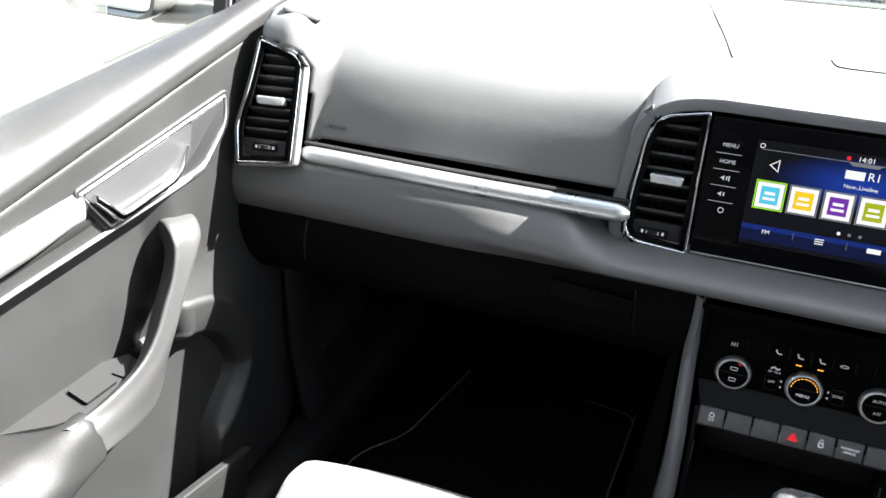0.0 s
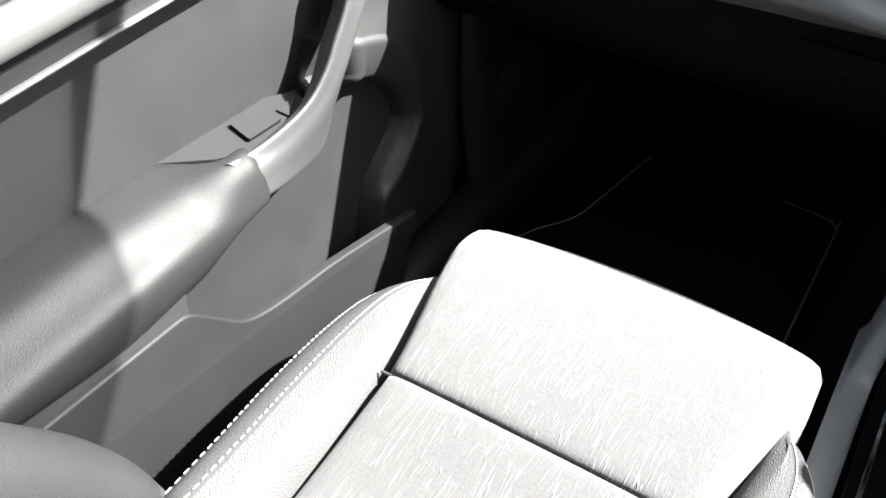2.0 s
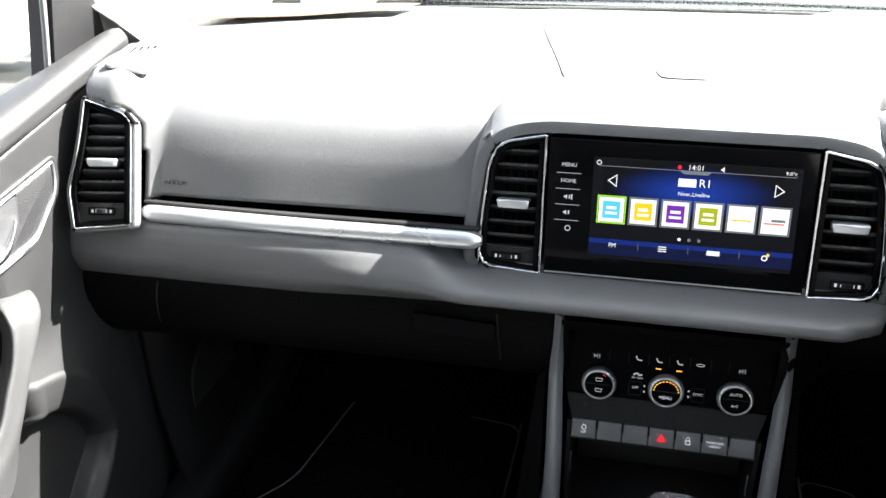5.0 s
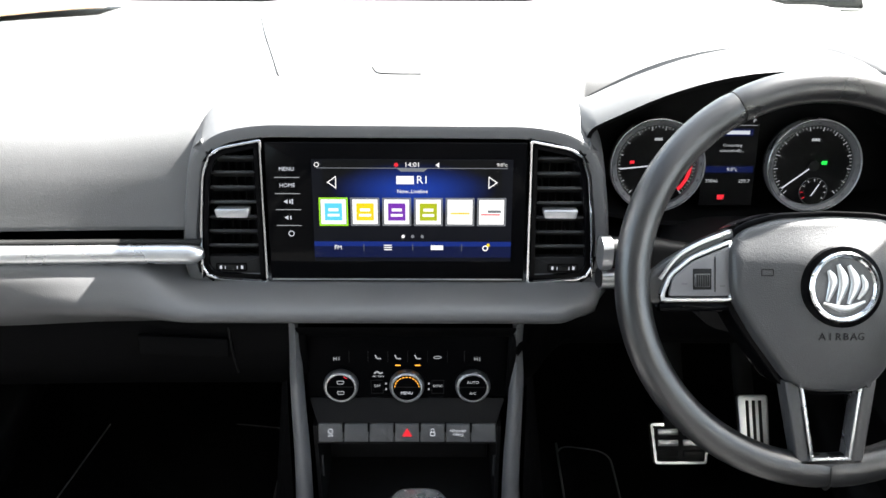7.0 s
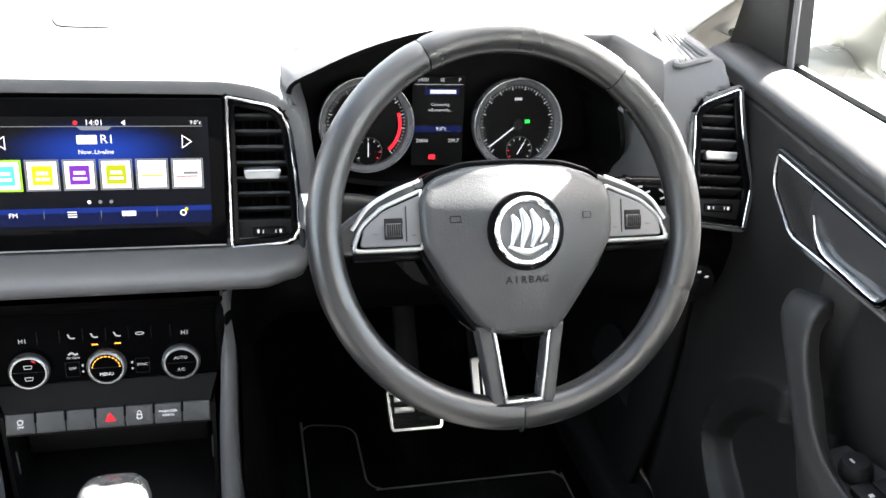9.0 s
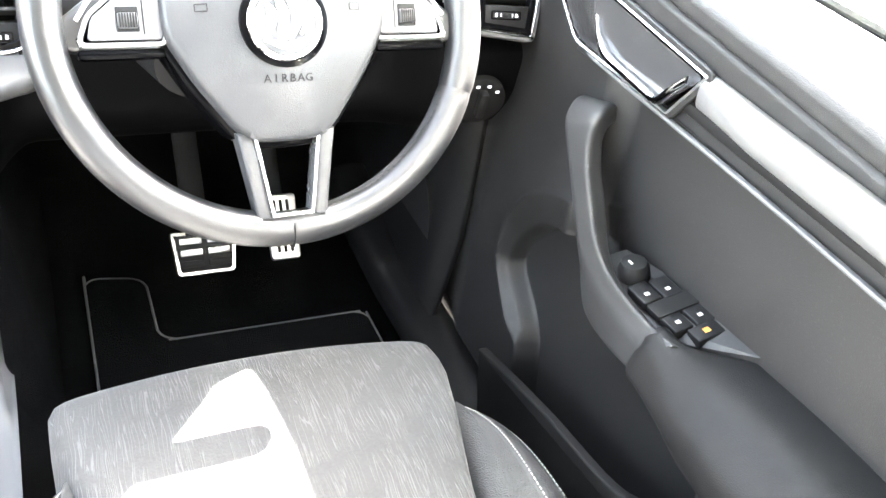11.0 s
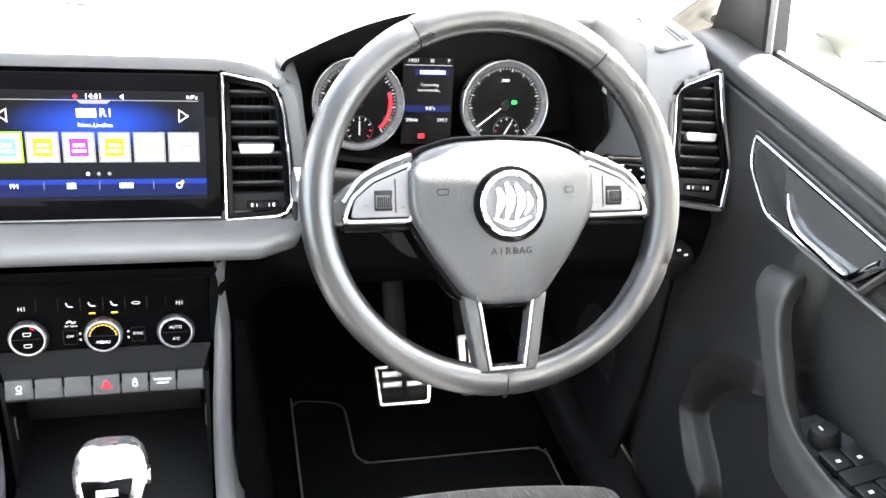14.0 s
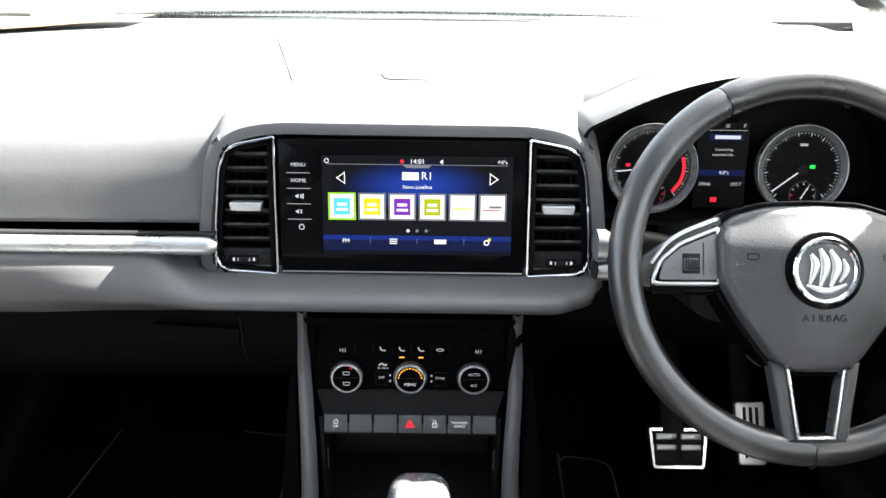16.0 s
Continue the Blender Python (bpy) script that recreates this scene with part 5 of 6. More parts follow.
def console():
    t = thing("centre_console", "black centre console with grey side pillars and open tray", "console", (0.009, -0.1, 0.1))
    c = 0.009
    for s in (-1, 1):
        rows = []
        path = [(-0.056, 0.456, 0.1155, 0.128), (-0.060, 0.41, 0.1150, 0.1295), (-0.066, 0.372, 0.1140, 0.1305), (-0.076, 0.33, 0.1120, 0.1300), (-0.088, 0.28, 0.1095, 0.1290), (-0.104, 0.215, 0.1085, 0.1300), (-0.135, 0.175, 0.110, 0.134), (-0.20, 0.155, 0.113, 0.138), (-0.45, 0.150, 0.113, 0.138), (-0.75, 0.15, 0.113, 0.138)]
        for p in smooth_rows(path, 46):
            y, z, a, b = p
            # a rounded face between the inner and the outer edge, running forward into the console
            rows.append([(c + s * a, y + 0.014, z + 0.004), (c + s * (a + 0.001), y + 0.006, z + 0.001), (c + s * (a + 0.004), y, z), (c + s * (b - 0.010), y - 0.001, z), (c + s * (b - 0.003), y + 0.004, z + 0.001), (c + s * b, y + 0.018, z + 0.003), (c + s * (b + 0.004), y + 0.09, z + 0.006)])
        part("pillar", grid(rows), PILLAR, t, "grey satin plastic console pillar", 60)
        # side cheek down to the floor
        cheek = [[(c + s * (0.135 + 0.05 * (1 - f)), y, 0.03 + (zt - 0.03) * f) for f in np.linspace(0, 1, 8)] for y, zt in ((0.55, 0.40), (0.3, 0.40), (0.06, 0.45), (-0.02, 0.44), (-0.05, 0.34), (-0.07, 0.22), (-0.10, 0.15), (-0.8, 0.14))]
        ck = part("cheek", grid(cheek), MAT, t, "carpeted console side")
        part("tray_side", box((0.004, 0.20, 0.16), pose(c + s * 0.104, 0.035, 0.245)), HARD, t)
        part("tray_light", box((0.002, 0.004, 0.030), pose(c + s * 0.101, -0.045, 0.248), 0.0005), GREYB, t)
    part("tray_back", box((0.212, 0.004, 0.20), pose(c, 0.12, 0.245)), MATTB, t)
    part("tray_lid", box((0.212, 0.18, 0.006), pose(c, 0.035, 0.312)), MATTB, t)
    part("tray_floor", grid([[(x, y, z) for x in (c - 0.106, c + 0.106)] for y, z in ((0.12, 0.20), (0.0, 0.19), (-0.09, 0.175), (-0.13, 0.172))]), MATTB, t)
    part("tray_edge", box((0.19, 0.006, 0.034), pose(c, -0.012, 0.250), 0.002), HARD, t)
    deck = rounded([(-0.108, -0.75, 0.01), (0.108, -0.75, 0.01), (0.108, -0.125, 0.012), (-0.108, -0.125, 0.012)])
    part("deck", slab(deck, 0.10, 0.172, 0.003, Matrix.Translation((c, 0, 0))), GLOSSB, t, "glossy black console top")
    part("deck_trim", hoop(rounded([(-0.098, -0.42, 0.012), (0.098, -0.42, 0.012), (0.098, -0.150, 0.014), (-0.098, -0.150, 0.014)]), 0.005, 0.170, 0.177, Matrix.Translation((c, 0, 0)), 0.001), CHROME, t, "chrome frame round the selector")
    g = thing("gear_selector", "silver-topped automatic gear selector knob", "gear lever", (0.020, -0.205, 0.175))
    part("gaiter", turned([(0.060, 0.0), (0.055, 0.010), (0.040, 0.035), (0.025, 0.065), (0.018, 0.09)], pose(0.018, -0.235, 0.174), 28), LEATHER, g, "black leather gaiter")
    K = pose(0.024, -0.205, 0.305, -22)
    rows = []
    for z, a, b in ((-0.045, 0.016, 0.016), (-0.030, 0.021, 0.022), (-0.012, 0.0285, 0.029), (0.004, 0.0325, 0.034), (0.018, 0.033, 0.035), (0.030, 0.030, 0.032), (0.037, 0.024, 0.026), (0.040, 0.012, 0.014)):
        rows.append([(px, py, z) for px, py in oval(a, b, 28, 3.0)])
    bm = grid(rows, True, True)
    bmesh.ops.transform(bm, matrix=K, verts=bm.verts[:])
    part("knob", bm, SATIN, g, "brushed silver knob")
    fr = K @ axes((0, -0.0335, 0.004), (1, 0, 0), (0, 0.10, 1))
    part("badge", slab(rounded([(-0.018, -0.014, 0.003), (0.018, -0.014, 0.003), (0.023, 0.012, 0.003), (-0.023, 0.012, 0.003)]), -0.002, 0.0022, 0.001, fr), GLOSSB, g, "black badge plate")
    bar("badge_mark", 0.019, 0.0065, at2(fr, 0, 0, 0.0025), WHITE, g)
    part("release_button", box((0.006, 0.018, 0.016), K @ pose(0.034, -0.004, 0.008), 0.002), CHROME, g, "chrome release button")


console()


# ---- footwells ----
def footwell():
    b = thing("brake_pedal", "steel-edged brake pedal with black rubber pads", "pedal", (0.375, 0.12, 0.16), "pedals")
    P = axes((0.382, 0.106, 0.152), (1, 0, 0), (0.0, 0.55, 0.83))
    o = rounded([(-0.037, -0.030, 0.006), (0.037, -0.030, 0.006), (0.043, 0.028, 0.006), (-0.043, 0.028, 0.006)])
    part("plate", slab(o, -0.006, 0.002, 0.002, P), MATTB, b)
    part("rim", hoop(o, 0.0055, 0.0, 0.0045, P, 0.001), CHROME, b, "steel rim")
    for y in (-0.015, 0.0, 0.015):
        for x in (-0.017, 0.018):
            # upper rubber bars take silver to stand in for light falling on them
            part("rubber_bar", box((0.028, 0.0085, 0.005), at2(P, x, y, 0.003), 0.001), SATIN if y > -0.01 else HARD, b)
    part("arm", sweep([(0.375, 0.115, 0.17), (0.375, 0.20, 0.26), (0.375, 0.28, 0.36)], oval(0.007, 0.016, 10, 3), 10, up=(1, 0, 0)), MATTB, b)
    a = thing("accelerator_pedal", "narrow steel accelerator pedal with rubber bars", "pedal", (0.485, 0.12, 0.13), "pedals")
    P = axes((0.492, 0.127, 0.156), (1, 0, 0), (0.02, 0.62, 0.78))
    o = rounded([(-0.020, -0.040, 0.006), (0.020, -0.040, 0.006), (0.022, 0.050, 0.006), (-0.022, 0.050, 0.006)])
    part("plate", slab(o, -0.006, 0.003, 0.002, P), SATIN, a)
    for x in (-0.009, 0.0, 0.009):
        part("rubber_bar", box((0.004, 0.072, 0.004), at2(P, x, 0.006, 0.004), 0.001), MATTB, a)
    part("arm", sweep([(0.485, 0.135, 0.16), (0.49, 0.22, 0.22), (0.49, 0.30, 0.34)], oval(0.007, 0.014, 10, 3), 10, up=(1, 0, 0)), MATTB, a)

    def mat(pts, label, name="floor_mat"):
        m = thing(name, label, "floor mat", (pts[0][0], pts[0][1], 0.002), "floor mats")
        o = rounded([(x, y, 0.03) for x, y in pts])
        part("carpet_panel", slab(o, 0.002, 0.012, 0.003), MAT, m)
        loop = [Vector((x, y, 0.011)) for x, y in inset(o, 0.002)]
        part("edging", sweep(loop, oval(0.0020, 0.0020, 8), 120, closed=True), PIPING, m, "grey stitched edging")

    mat([(0.229, -0.25), (0.62, -0.25), (0.62, 0.102), (0.322, 0.102), (0.322, 0.245), (0.235, 0.262)], "black carpet mat with grey edging in the driver's footwell")
    mat([(-0.60, -0.25), (-0.20, -0.25), (-0.20, 0.30), (-0.50, 0.34), (-0.535, 0.10), (-0.585, 0.03)], "black carpet mat with grey edging in the passenger footwell")
    for s in (-1, 1):
        x = 0.012 + s * 0.68
        rows = [[(x - s * 0.03 * (1 - step(0.0, 0.5, f)), y, 0.0 + 0.50 * f) for f in np.linspace(0, 1, 8)] for y in np.linspace(-0.02, 0.62, 8)]
        k = link("kick_panel", grid(rows), HARD)
        k.modifiers.new("thick", "SOLIDIFY").thickness = 0.01
        tagged(k, "black plastic kick panel beside the footwell", "panel", kind="structure")
        # added panel that blocks sunlight leaking in beside the kick panel
        post = link("light_stop", box((0.006, 0.46, 0.62), pose(0.012 + s * 0.734, 0.03, 0.25), 0.002), HARD)
        tagged(post, "added black panel that stops light leaking past the door edge", "panel", kind="structure")
        sill = link("door_sill", sweep([(0.012 + s * 0.655, -1.2, 0.05), (0.012 + s * 0.655, -0.1, 0.055), (0.012 + s * 0.645, 0.12, 0.07), (0.012 + s * 0.63, 0.3, 0.12)], oval(0.035, 0.035, 12, 3), 20), HARD)
        tagged(sill, "black plastic door sill trim", "sill", kind="structure")
        cover = turned([(0.075, 0.0), (0.074, 0.006), (0.066, 0.009), (0.0, 0.006)], axes((x - s * 0.018, 0.115, 0.165), (0, s, 0), (0, 0, 1)) @ Matrix.Diagonal((0.9, 1.25, 1, 1)), 40)
        cv = link("kick_cover", cover, DOORP)
        tagged(cv, "rounded black plastic cover on the kick panel", "cover", kind="structure")


footwell()


# ---- doors ----
def away(poly, Y, Z):
    """The distance to an outline, negative inside it, over arrays of points."""
    best = np.full(Y.shape, 1e9)
    inside = np.zeros(Y.shape, bool)
    for (ay, az), (by, bz) in zip(poly, poly[1:] + poly[:1]):
        dy, dz = by - ay, bz - az
        f = np.clip(((Y - ay) * dy + (Z - az) * dz) / (dy * dy + dz * dz + 1e-12), 0, 1)
        best = np.minimum(best, np.hypot(Y - ay - f * dy, Z - az - f * dz))
        cross = (az > Z) != (bz > Z)
        with np.errstate(divide="ignore", invalid="ignore"):
            inside ^= cross & (Y < ay + (Z - az) * dy / (dz if abs(dz) > 1e-9 else 1e-9))
    return np.where(inside, -best, best)


def ramp(a, b, v):
    t = np.clip((v - a) / (b - a), 0, 1)
    return t * t * (3 - 2 * t)


def crease(y, left):
    return 0.674 + 0.126 * y if left else 0.649 + 0.078 * y


def belt(y, left):
    return crease(y, left) + 0.016


def seal(y):
    return 0.672 + 0.018 * y


def chrome_line(y):
    return 0.5505 + 0.025 * (y + 0.30)


RIM = [(-0.236, 0.407), (-0.166, 0.381), (-0.126, 0.334), (-0.114, 0.280), (-0.121, 0.246), (-0.182, 0.187), (-0.266, 0.207), (-0.340, 0.225), (-0.430, 0.240), (-0.470, 0.253), (-0.505, 0.290), (-0.530, 0.330), (-0.50, 0.40), (-0.40, 0.44), (-0.32, 0.445)]
POCKET = [(-0.250, 0.372), (-0.178, 0.347), (-0.140, 0.308), (-0.123, 0.272), (-0.130, 0.243), (-0.187, 0.190), (-0.212, 0.10), (-0.25, 0.075), (-0.34, 0.07), (-0.44, 0.075), (-0.50, 0.10), (-0.52, 0.20), (-0.525, 0.33), (-0.49, 0.38), (-0.40, 0.385), (-0.33, 0.385)]
LIP = [(-0.188, 0.186, 0.004), (-0.266, 0.207, 0.02), (-0.340, 0.225, 0.02), (-0.430, 0.240, 0.02), (-0.470, 0.253, 0.02), (-0.505, 0.292, 0.02), (-0.530, 0.318, 0.01), (-0.80, 0.335, 0.02), (-1.05, 0.338, 0.0), (-1.05, 0.050, 0.0), (-0.235, 0.050, 0.01)]
CUP = [(-0.297, 0.5525), (-0.196, 0.5515), (-0.172, 0.573), (-0.163, 0.6065), (-0.332, 0.5935)]


def door(s):
    left = s < 0
    side = "passenger" if left else "driver"

    def W(x, y, z):
        return (-(x - 0.02), y, z - 0.004 + 0.05 * (y + 0.14)) if left else (x, y, z)

    def put(bm):
        for v in bm.verts:
            v.co = W(*v.co)
        return bm

    t = thing("door_1" if s > 0 else "door_2", "closed dark grey " + side + " door card with silver handle", "car door", W(0.70, -0.4, 0.1), "front doors", "structure")
    ys = np.concatenate((np.linspace(-1.06, -0.54, 90), np.linspace(-0.538, -0.12, 290), np.linspace(-0.117, 0.085, 60)))
    fs = np.linspace(0, 1, 270)
    Y = np.repeat(ys[:, None], len(fs), 1)
    top = belt(Y, left)
    Z = 0.03 + (top - 0.03) * fs[None, :]
    low_line = chrome_line(Y)
    # the card's depth: upper band, recessed middle, bulging lower part with its pocket
    X = np.full(Y.shape, 0.700)
    line = crease(Y, left)
    X += 0.004 * np.exp(-((Z - line) / 0.0022) ** 2) - 0.004 * ramp(0.0, 0.004, Z - line)
    below = ramp(0.002, -0.006, Z - (low_line - 0.006))
    rear = ramp(-0.205, -0.245, Y)
    X += below * rear * 0.020
    lower = ramp(0.37, 0.345, Z) * rear + ramp(0.455, 0.355, Z) * (1 - rear)
    X = X * (1 - lower) + (0.648 * rear + 0.685 * (1 - rear)) * lower
    out, inn = (away([(v.x, v.y) for v in spline([(a, b, 0) for a, b in way], 110, True)], Y, Z) for way in (RIM, POCKET))
    # a bevelled band between the rim's crest and the pocket's mouth
    share = np.clip(-out / np.maximum(inn - out, 1e-6), 0, 1)
    crest = ramp(0.006, 0.0, out) * ramp(-0.282, -0.258, Y) * ramp(0.185, 0.200, Z)
    X = X - 0.002 * crest + 0.011 * share * crest
    deep = ramp(0.000, -0.010, inn)
    X = X * (1 - deep) + 0.716 * deep
    X += 0.030 * ramp(0.001, -0.004, away(CUP, Y, Z))
    X += 0.03 * ramp(0.10, 0.03, Z)
    X += 0.02 * ramp(-0.06, 0.02, Y) * ramp(0.5, 0.3, Z)
    rows = [[W(X[i, j], Y[i, j], Z[i, j]) for j in range(len(fs))] for i in range(len(ys))]
    for i, y in enumerate(ys):
        zb, zs = belt(y, left), seal(y)
        rows[i] += [W(0.698, y, zb + 0.004), W(0.702, y, zb + 0.008)] + [W(0.702 + 0.066 * f, y, (zb + 0.008) * (1 - f) + (zs - 0.001) * f + 0.007 * math.sin(math.pi * f) ** 0.7) for f in (0.12, 0.3, 0.55, 0.8, 1.0)] + [W(0.772, y, zs - 0.012)]
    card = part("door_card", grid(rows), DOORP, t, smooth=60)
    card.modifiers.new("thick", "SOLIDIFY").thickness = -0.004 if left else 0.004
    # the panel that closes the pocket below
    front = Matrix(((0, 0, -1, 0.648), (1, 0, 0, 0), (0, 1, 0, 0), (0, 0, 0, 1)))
    part("pocket_panel", put(slab(rounded(LIP, 4), 0.0, 0.010, 0.003, front)), DOORP_DIMMED, t, "lower panel closing the door pocket")
    part("window_seal", put(sweep([(0.771, y, seal(y) + 0.002) for y in (-1.05, -0.8, -0.5, -0.2, 0.1, 0.16)], oval(0.0065, 0.0055, 8), 30)), SEAL, t, "black rubber window seal")
    # the outer skin of the door and its glass
    skin = [[W(x, y, z) for x, z in ((0.785, seal(y) - 0.012), (0.84, seal(y) - 0.030), (0.90, 0.50), (0.92, 0.3), (0.90, -0.1))] for y in (-1.1, -0.6, -0.1, 0.35, 0.6)]
    part("outer_skin", grid(skin), PAINT, t, "pale painted outer skin")
    pane = [[W(0.777 - 0.135 * f, y, seal(y) - 0.01 + (1.23 - seal(y)) * f) for f in np.linspace(0, 1, 8)] for y in (-1.08, -0.8, -0.5, -0.2)]
    g = part("window", grid(pane), PANE, t, "clear door window")
    g.modifiers.new("thick", "SOLIDIFY").thickness = 0.004
    g.visible_shadow = False
    # mirror corner
    sail = [(0.140, 0.640), (0.010, 0.655), (0.022, 0.76), (0.030, 0.93), (0.036, 0.95), (0.096, 0.77)]
    bm = bmesh.new()
    a = [bm.verts.new((0.752 - 0.12 * (z - 0.66), y, z)) for y, z in sail]
    b = [bm.verts.new((0.785 - 0.12 * (z - 0.66), y, z)) for y, z in sail]
    bm.faces.new(a)
    bm.faces.new(b)
    for i in range(len(sail)):
        j = (i + 1) % len(sail)
        bm.faces.new((a[i], a[j], b[j], b[i]))
    part("mirror_corner", put(bm), HARD, t, "black corner cover")
    part("corner_trim", put(sweep([(0.757, 0.006, 0.668), (0.748, 0.016, 0.76), (0.734, 0.024, 0.90)], oval(0.004, 0.004, 8), 12)), GREYB, t, "grey rubber trim")
    # bezel of the inner handle
    D = Matrix(((0, 0, -1, 0.6965), (1, 0, 0, 0), (0, 1, 0, 0), (0, 0, 0, 1)))
    o = rounded([(-0.150, 0.5475, 0.012), (-0.100, 0.585, 0.016), (-0.096, 0.618, 0.006), (-0.340, 0.5985, 0.003), (-0.306, 0.5475, 0.003)], 5)
    part("handle_bezel", put(hoop(o, 0.0024, -0.001, 0.0045, D, 0.0012)), SATIN, t, "silver bezel")
    part("bezel_surround", put(hoop(inset(o, -0.0055), 0.0055, -0.001, 0.0035, D, 0.001)), DOORP, t)
    front = rounded([(-0.1515, 0.5520, 0.010), (-0.1045, 0.5868, 0.012), (-0.1005, 0.6128, 0.003), (-0.1625, 0.6080, 0.002), (-0.1715, 0.5735, 0.003), (-0.1955, 0.5515, 0.002)], 4)
    part("bezel_panel", put(slab(front, -0.002, 0.0020, 0.0006, D)), STIPPLE, t, "stippled dark panel")
    cup = rounded([(y, z, r) for (y, z), r in zip(CUP, (0.005, 0.006, 0.010, 0.006, 0.004))], 5)
    rows = [[(x, y, z) for x, y in inset(cup, k)] for k, z in ((-0.001, 0.0024), (0.0006, 0.0026), (0.0014, 0.0010), (0.0030, -0.005), (0.0060, -0.011), (0.0100, -0.016), (0.0140, -0.0185), (0.0180, -0.0195))]
    bm = grid(rows, True, True)
    bmesh.ops.transform(bm, matrix=D, verts=bm.verts[:])
    part("cup", put(bm), CUPM, t, "glossy grey finger cup")
    lever = sweep([(0.694, -0.176, 0.584), (0.692, -0.190, 0.570), (0.690, -0.212, 0.5595), (0.689, -0.250, 0.5575), (0.688, -0.285, 0.5565), (0.688, -0.300, 0.5590), (0.688, -0.313, 0.5740), (0.690, -0.3255, 0.5885)], oval(0.0034, 0.0062, 12, 2.6), 50, up=(1, 0, 0), scale=lambda f: 0.55 + 0.45 * step(0, 0.3, f) + 0.25 * step(0.55, 0.8, f))
    part("door_handle", put(lever), CHROME, t, "chrome inner door handle")
    # silver strip behind the handle and the bright line under it
    rows = []
    for y in np.linspace(-0.335, -1.05, 40):
        k = 0.5955 + 0.02 * (y + 0.335)
        h = 0.0165
        rows.append([(0.699 - (0.007 + 0.011 * step(-0.335, -0.42, y)) * math.sin(a) ** 0.8, y, k - 0.011 + h * math.cos(a)) for a in np.linspace(0.05, math.pi - 0.05, 12)])
    part("silver_strip", put(grid(rows)), PALE, t, "satin silver trim strip").modifiers.new("thick", "SOLIDIFY").thickness = 0.002
    line = [(0.697, -0.165, 0.546), (0.694, -0.20, 0.545), (0.694, -0.31, 0.5445)] + [(0.694, y, chrome_line(y) - 0.003) for y in (-0.45, -0.6, -0.8, -1.05)]
    part("bright_line", put(sweep(line, oval(0.003, 0.0024, 8), 60)), GREYB, t, "thin grey line")
    dark = [(0.699, y, 0.5635 + 0.02 * (y + 0.335)) for y in (-0.315, -0.5, -0.75, -1.05)]
    part("dark_groove", put(sweep(dark, oval(0.004, 0.0065, 8), 30)), MATTB, t)
    # pull handle: a pad springing from the card, a slender bar, a skirted foot on the armrest
    stations = [((0.730, -0.163, 0.489), (0.730, -0.211, 0.500), (0.006, 0.006, -0.020), (0.006, 0.006, -0.020)),
                ((0.708, -0.170, 0.500), (0.708, -0.222, 0.514), (0.010, 0.004, -0.022), (0.012, 0.004, -0.024)),
                ((0.686, -0.182, 0.501), (0.686, -0.235, 0.518), (0.020, 0.008, -0.018), (0.020, 0.006, -0.022)),
                ((0.670, -0.196, 0.491), (0.669, -0.246, 0.509), (0.028, 0.012, -0.014), (0.026, 0.010, -0.016)),
                ((0.663, -0.213, 0.479), (0.664, -0.252, 0.492), (0.030, 0.014, -0.010), (0.026, 0.010, -0.010)),
                ((0.660, -0.234, 0.459), (0.662, -0.265, 0.468), (0.030, 0.016, -0.010), (0.026, 0.010, -0.008)),
                ((0.659, -0.252, 0.437), (0.661, -0.283, 0.446), (0.030, 0.018, -0.014), (0.026, 0.008, -0.010)),
                ((0.658, -0.272, 0.413), (0.660, -0.303, 0.423), (0.030, 0.014, -0.040), (0.024, 0.004, -0.016)),
                ((0.657, -0.297, 0.392), (0.660, -0.330, 0.406), (0.026, 0.014, -0.062), (0.020, 0.004, -0.016)),
                ((0.656, -0.330, 0.379), (0.661, -0.366, 0.399), (0.016, 0.018, -0.054), (0.020, 0.004, -0.016)),
                ((0.655, -0.372, 0.376), (0.663, -0.403, 0.398), (0.006, 0.010, -0.042), (0.020, 0.0, -0.018)),
                ((0.652, -0.416, 0.384), (0.666, -0.436, 0.402), (-0.002, 0.006, -0.034), (0.020, 0.0, -0.020))]
    rings = []
    for F, R, df, dr in stations:
        F, R = Vector(F), Vector(R)
        q = [F, R, R + Vector(dr), F + Vector(df)]
        rings.append([q[i].lerp(q[(i + 1) % 4], f) for i in range(4) for f in (0.14, 0.5, 0.86)])
    along = [spline([r[k] for r in rings], 70) for k in range(12)]
    rows = [spline([a[i] for a in along], 36, True) for i in range(70)]
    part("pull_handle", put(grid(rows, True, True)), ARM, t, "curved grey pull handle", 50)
    # the armrest, from the handle's foot to the rear
    rows = []
    for y in np.concatenate((np.linspace(-0.4135, -0.44, 8), np.linspace(-0.445, -0.52, 20), np.linspace(-0.54, -1.05, 22))):
        f = step(-0.42, -0.60, y)
        g = step(-0.425, -0.485, y)
        zt = 0.399 + 0.011 * f
        xi = 0.6455 - 0.009 * f
        zb = 0.340 - 0.022 * step(-0.41, -0.50, y) + 0.024 * step(-0.56, -0.80, y)
        xs = 0.678 + 0.047 * g
        h = zt - zb
        rows.append([(xs + 0.001, y, zt - 0.014 + 0.018 * g), (xs, y, zt - 0.004 + 0.007 * g), (0.6735 + 0.034 * g, y, zt + 0.002 * g), (0.664 + 0.014 * g, y, zt - 0.001 - 0.004 * g), (0.653 + 0.004 * g, y, zt - 0.012 - 0.008 * g), (xi, y, zt - 0.036), (xi - 0.001, y, zt - 0.036 - (h - 0.036) * 0.45), (xi + 0.006, y, zb + 0.012), (xi + 0.020, y, zb + 0.001), (0.722, y, zb - 0.002)])
    rows = [[tuple(p) for p in spline(r, 34)] for r in rows]
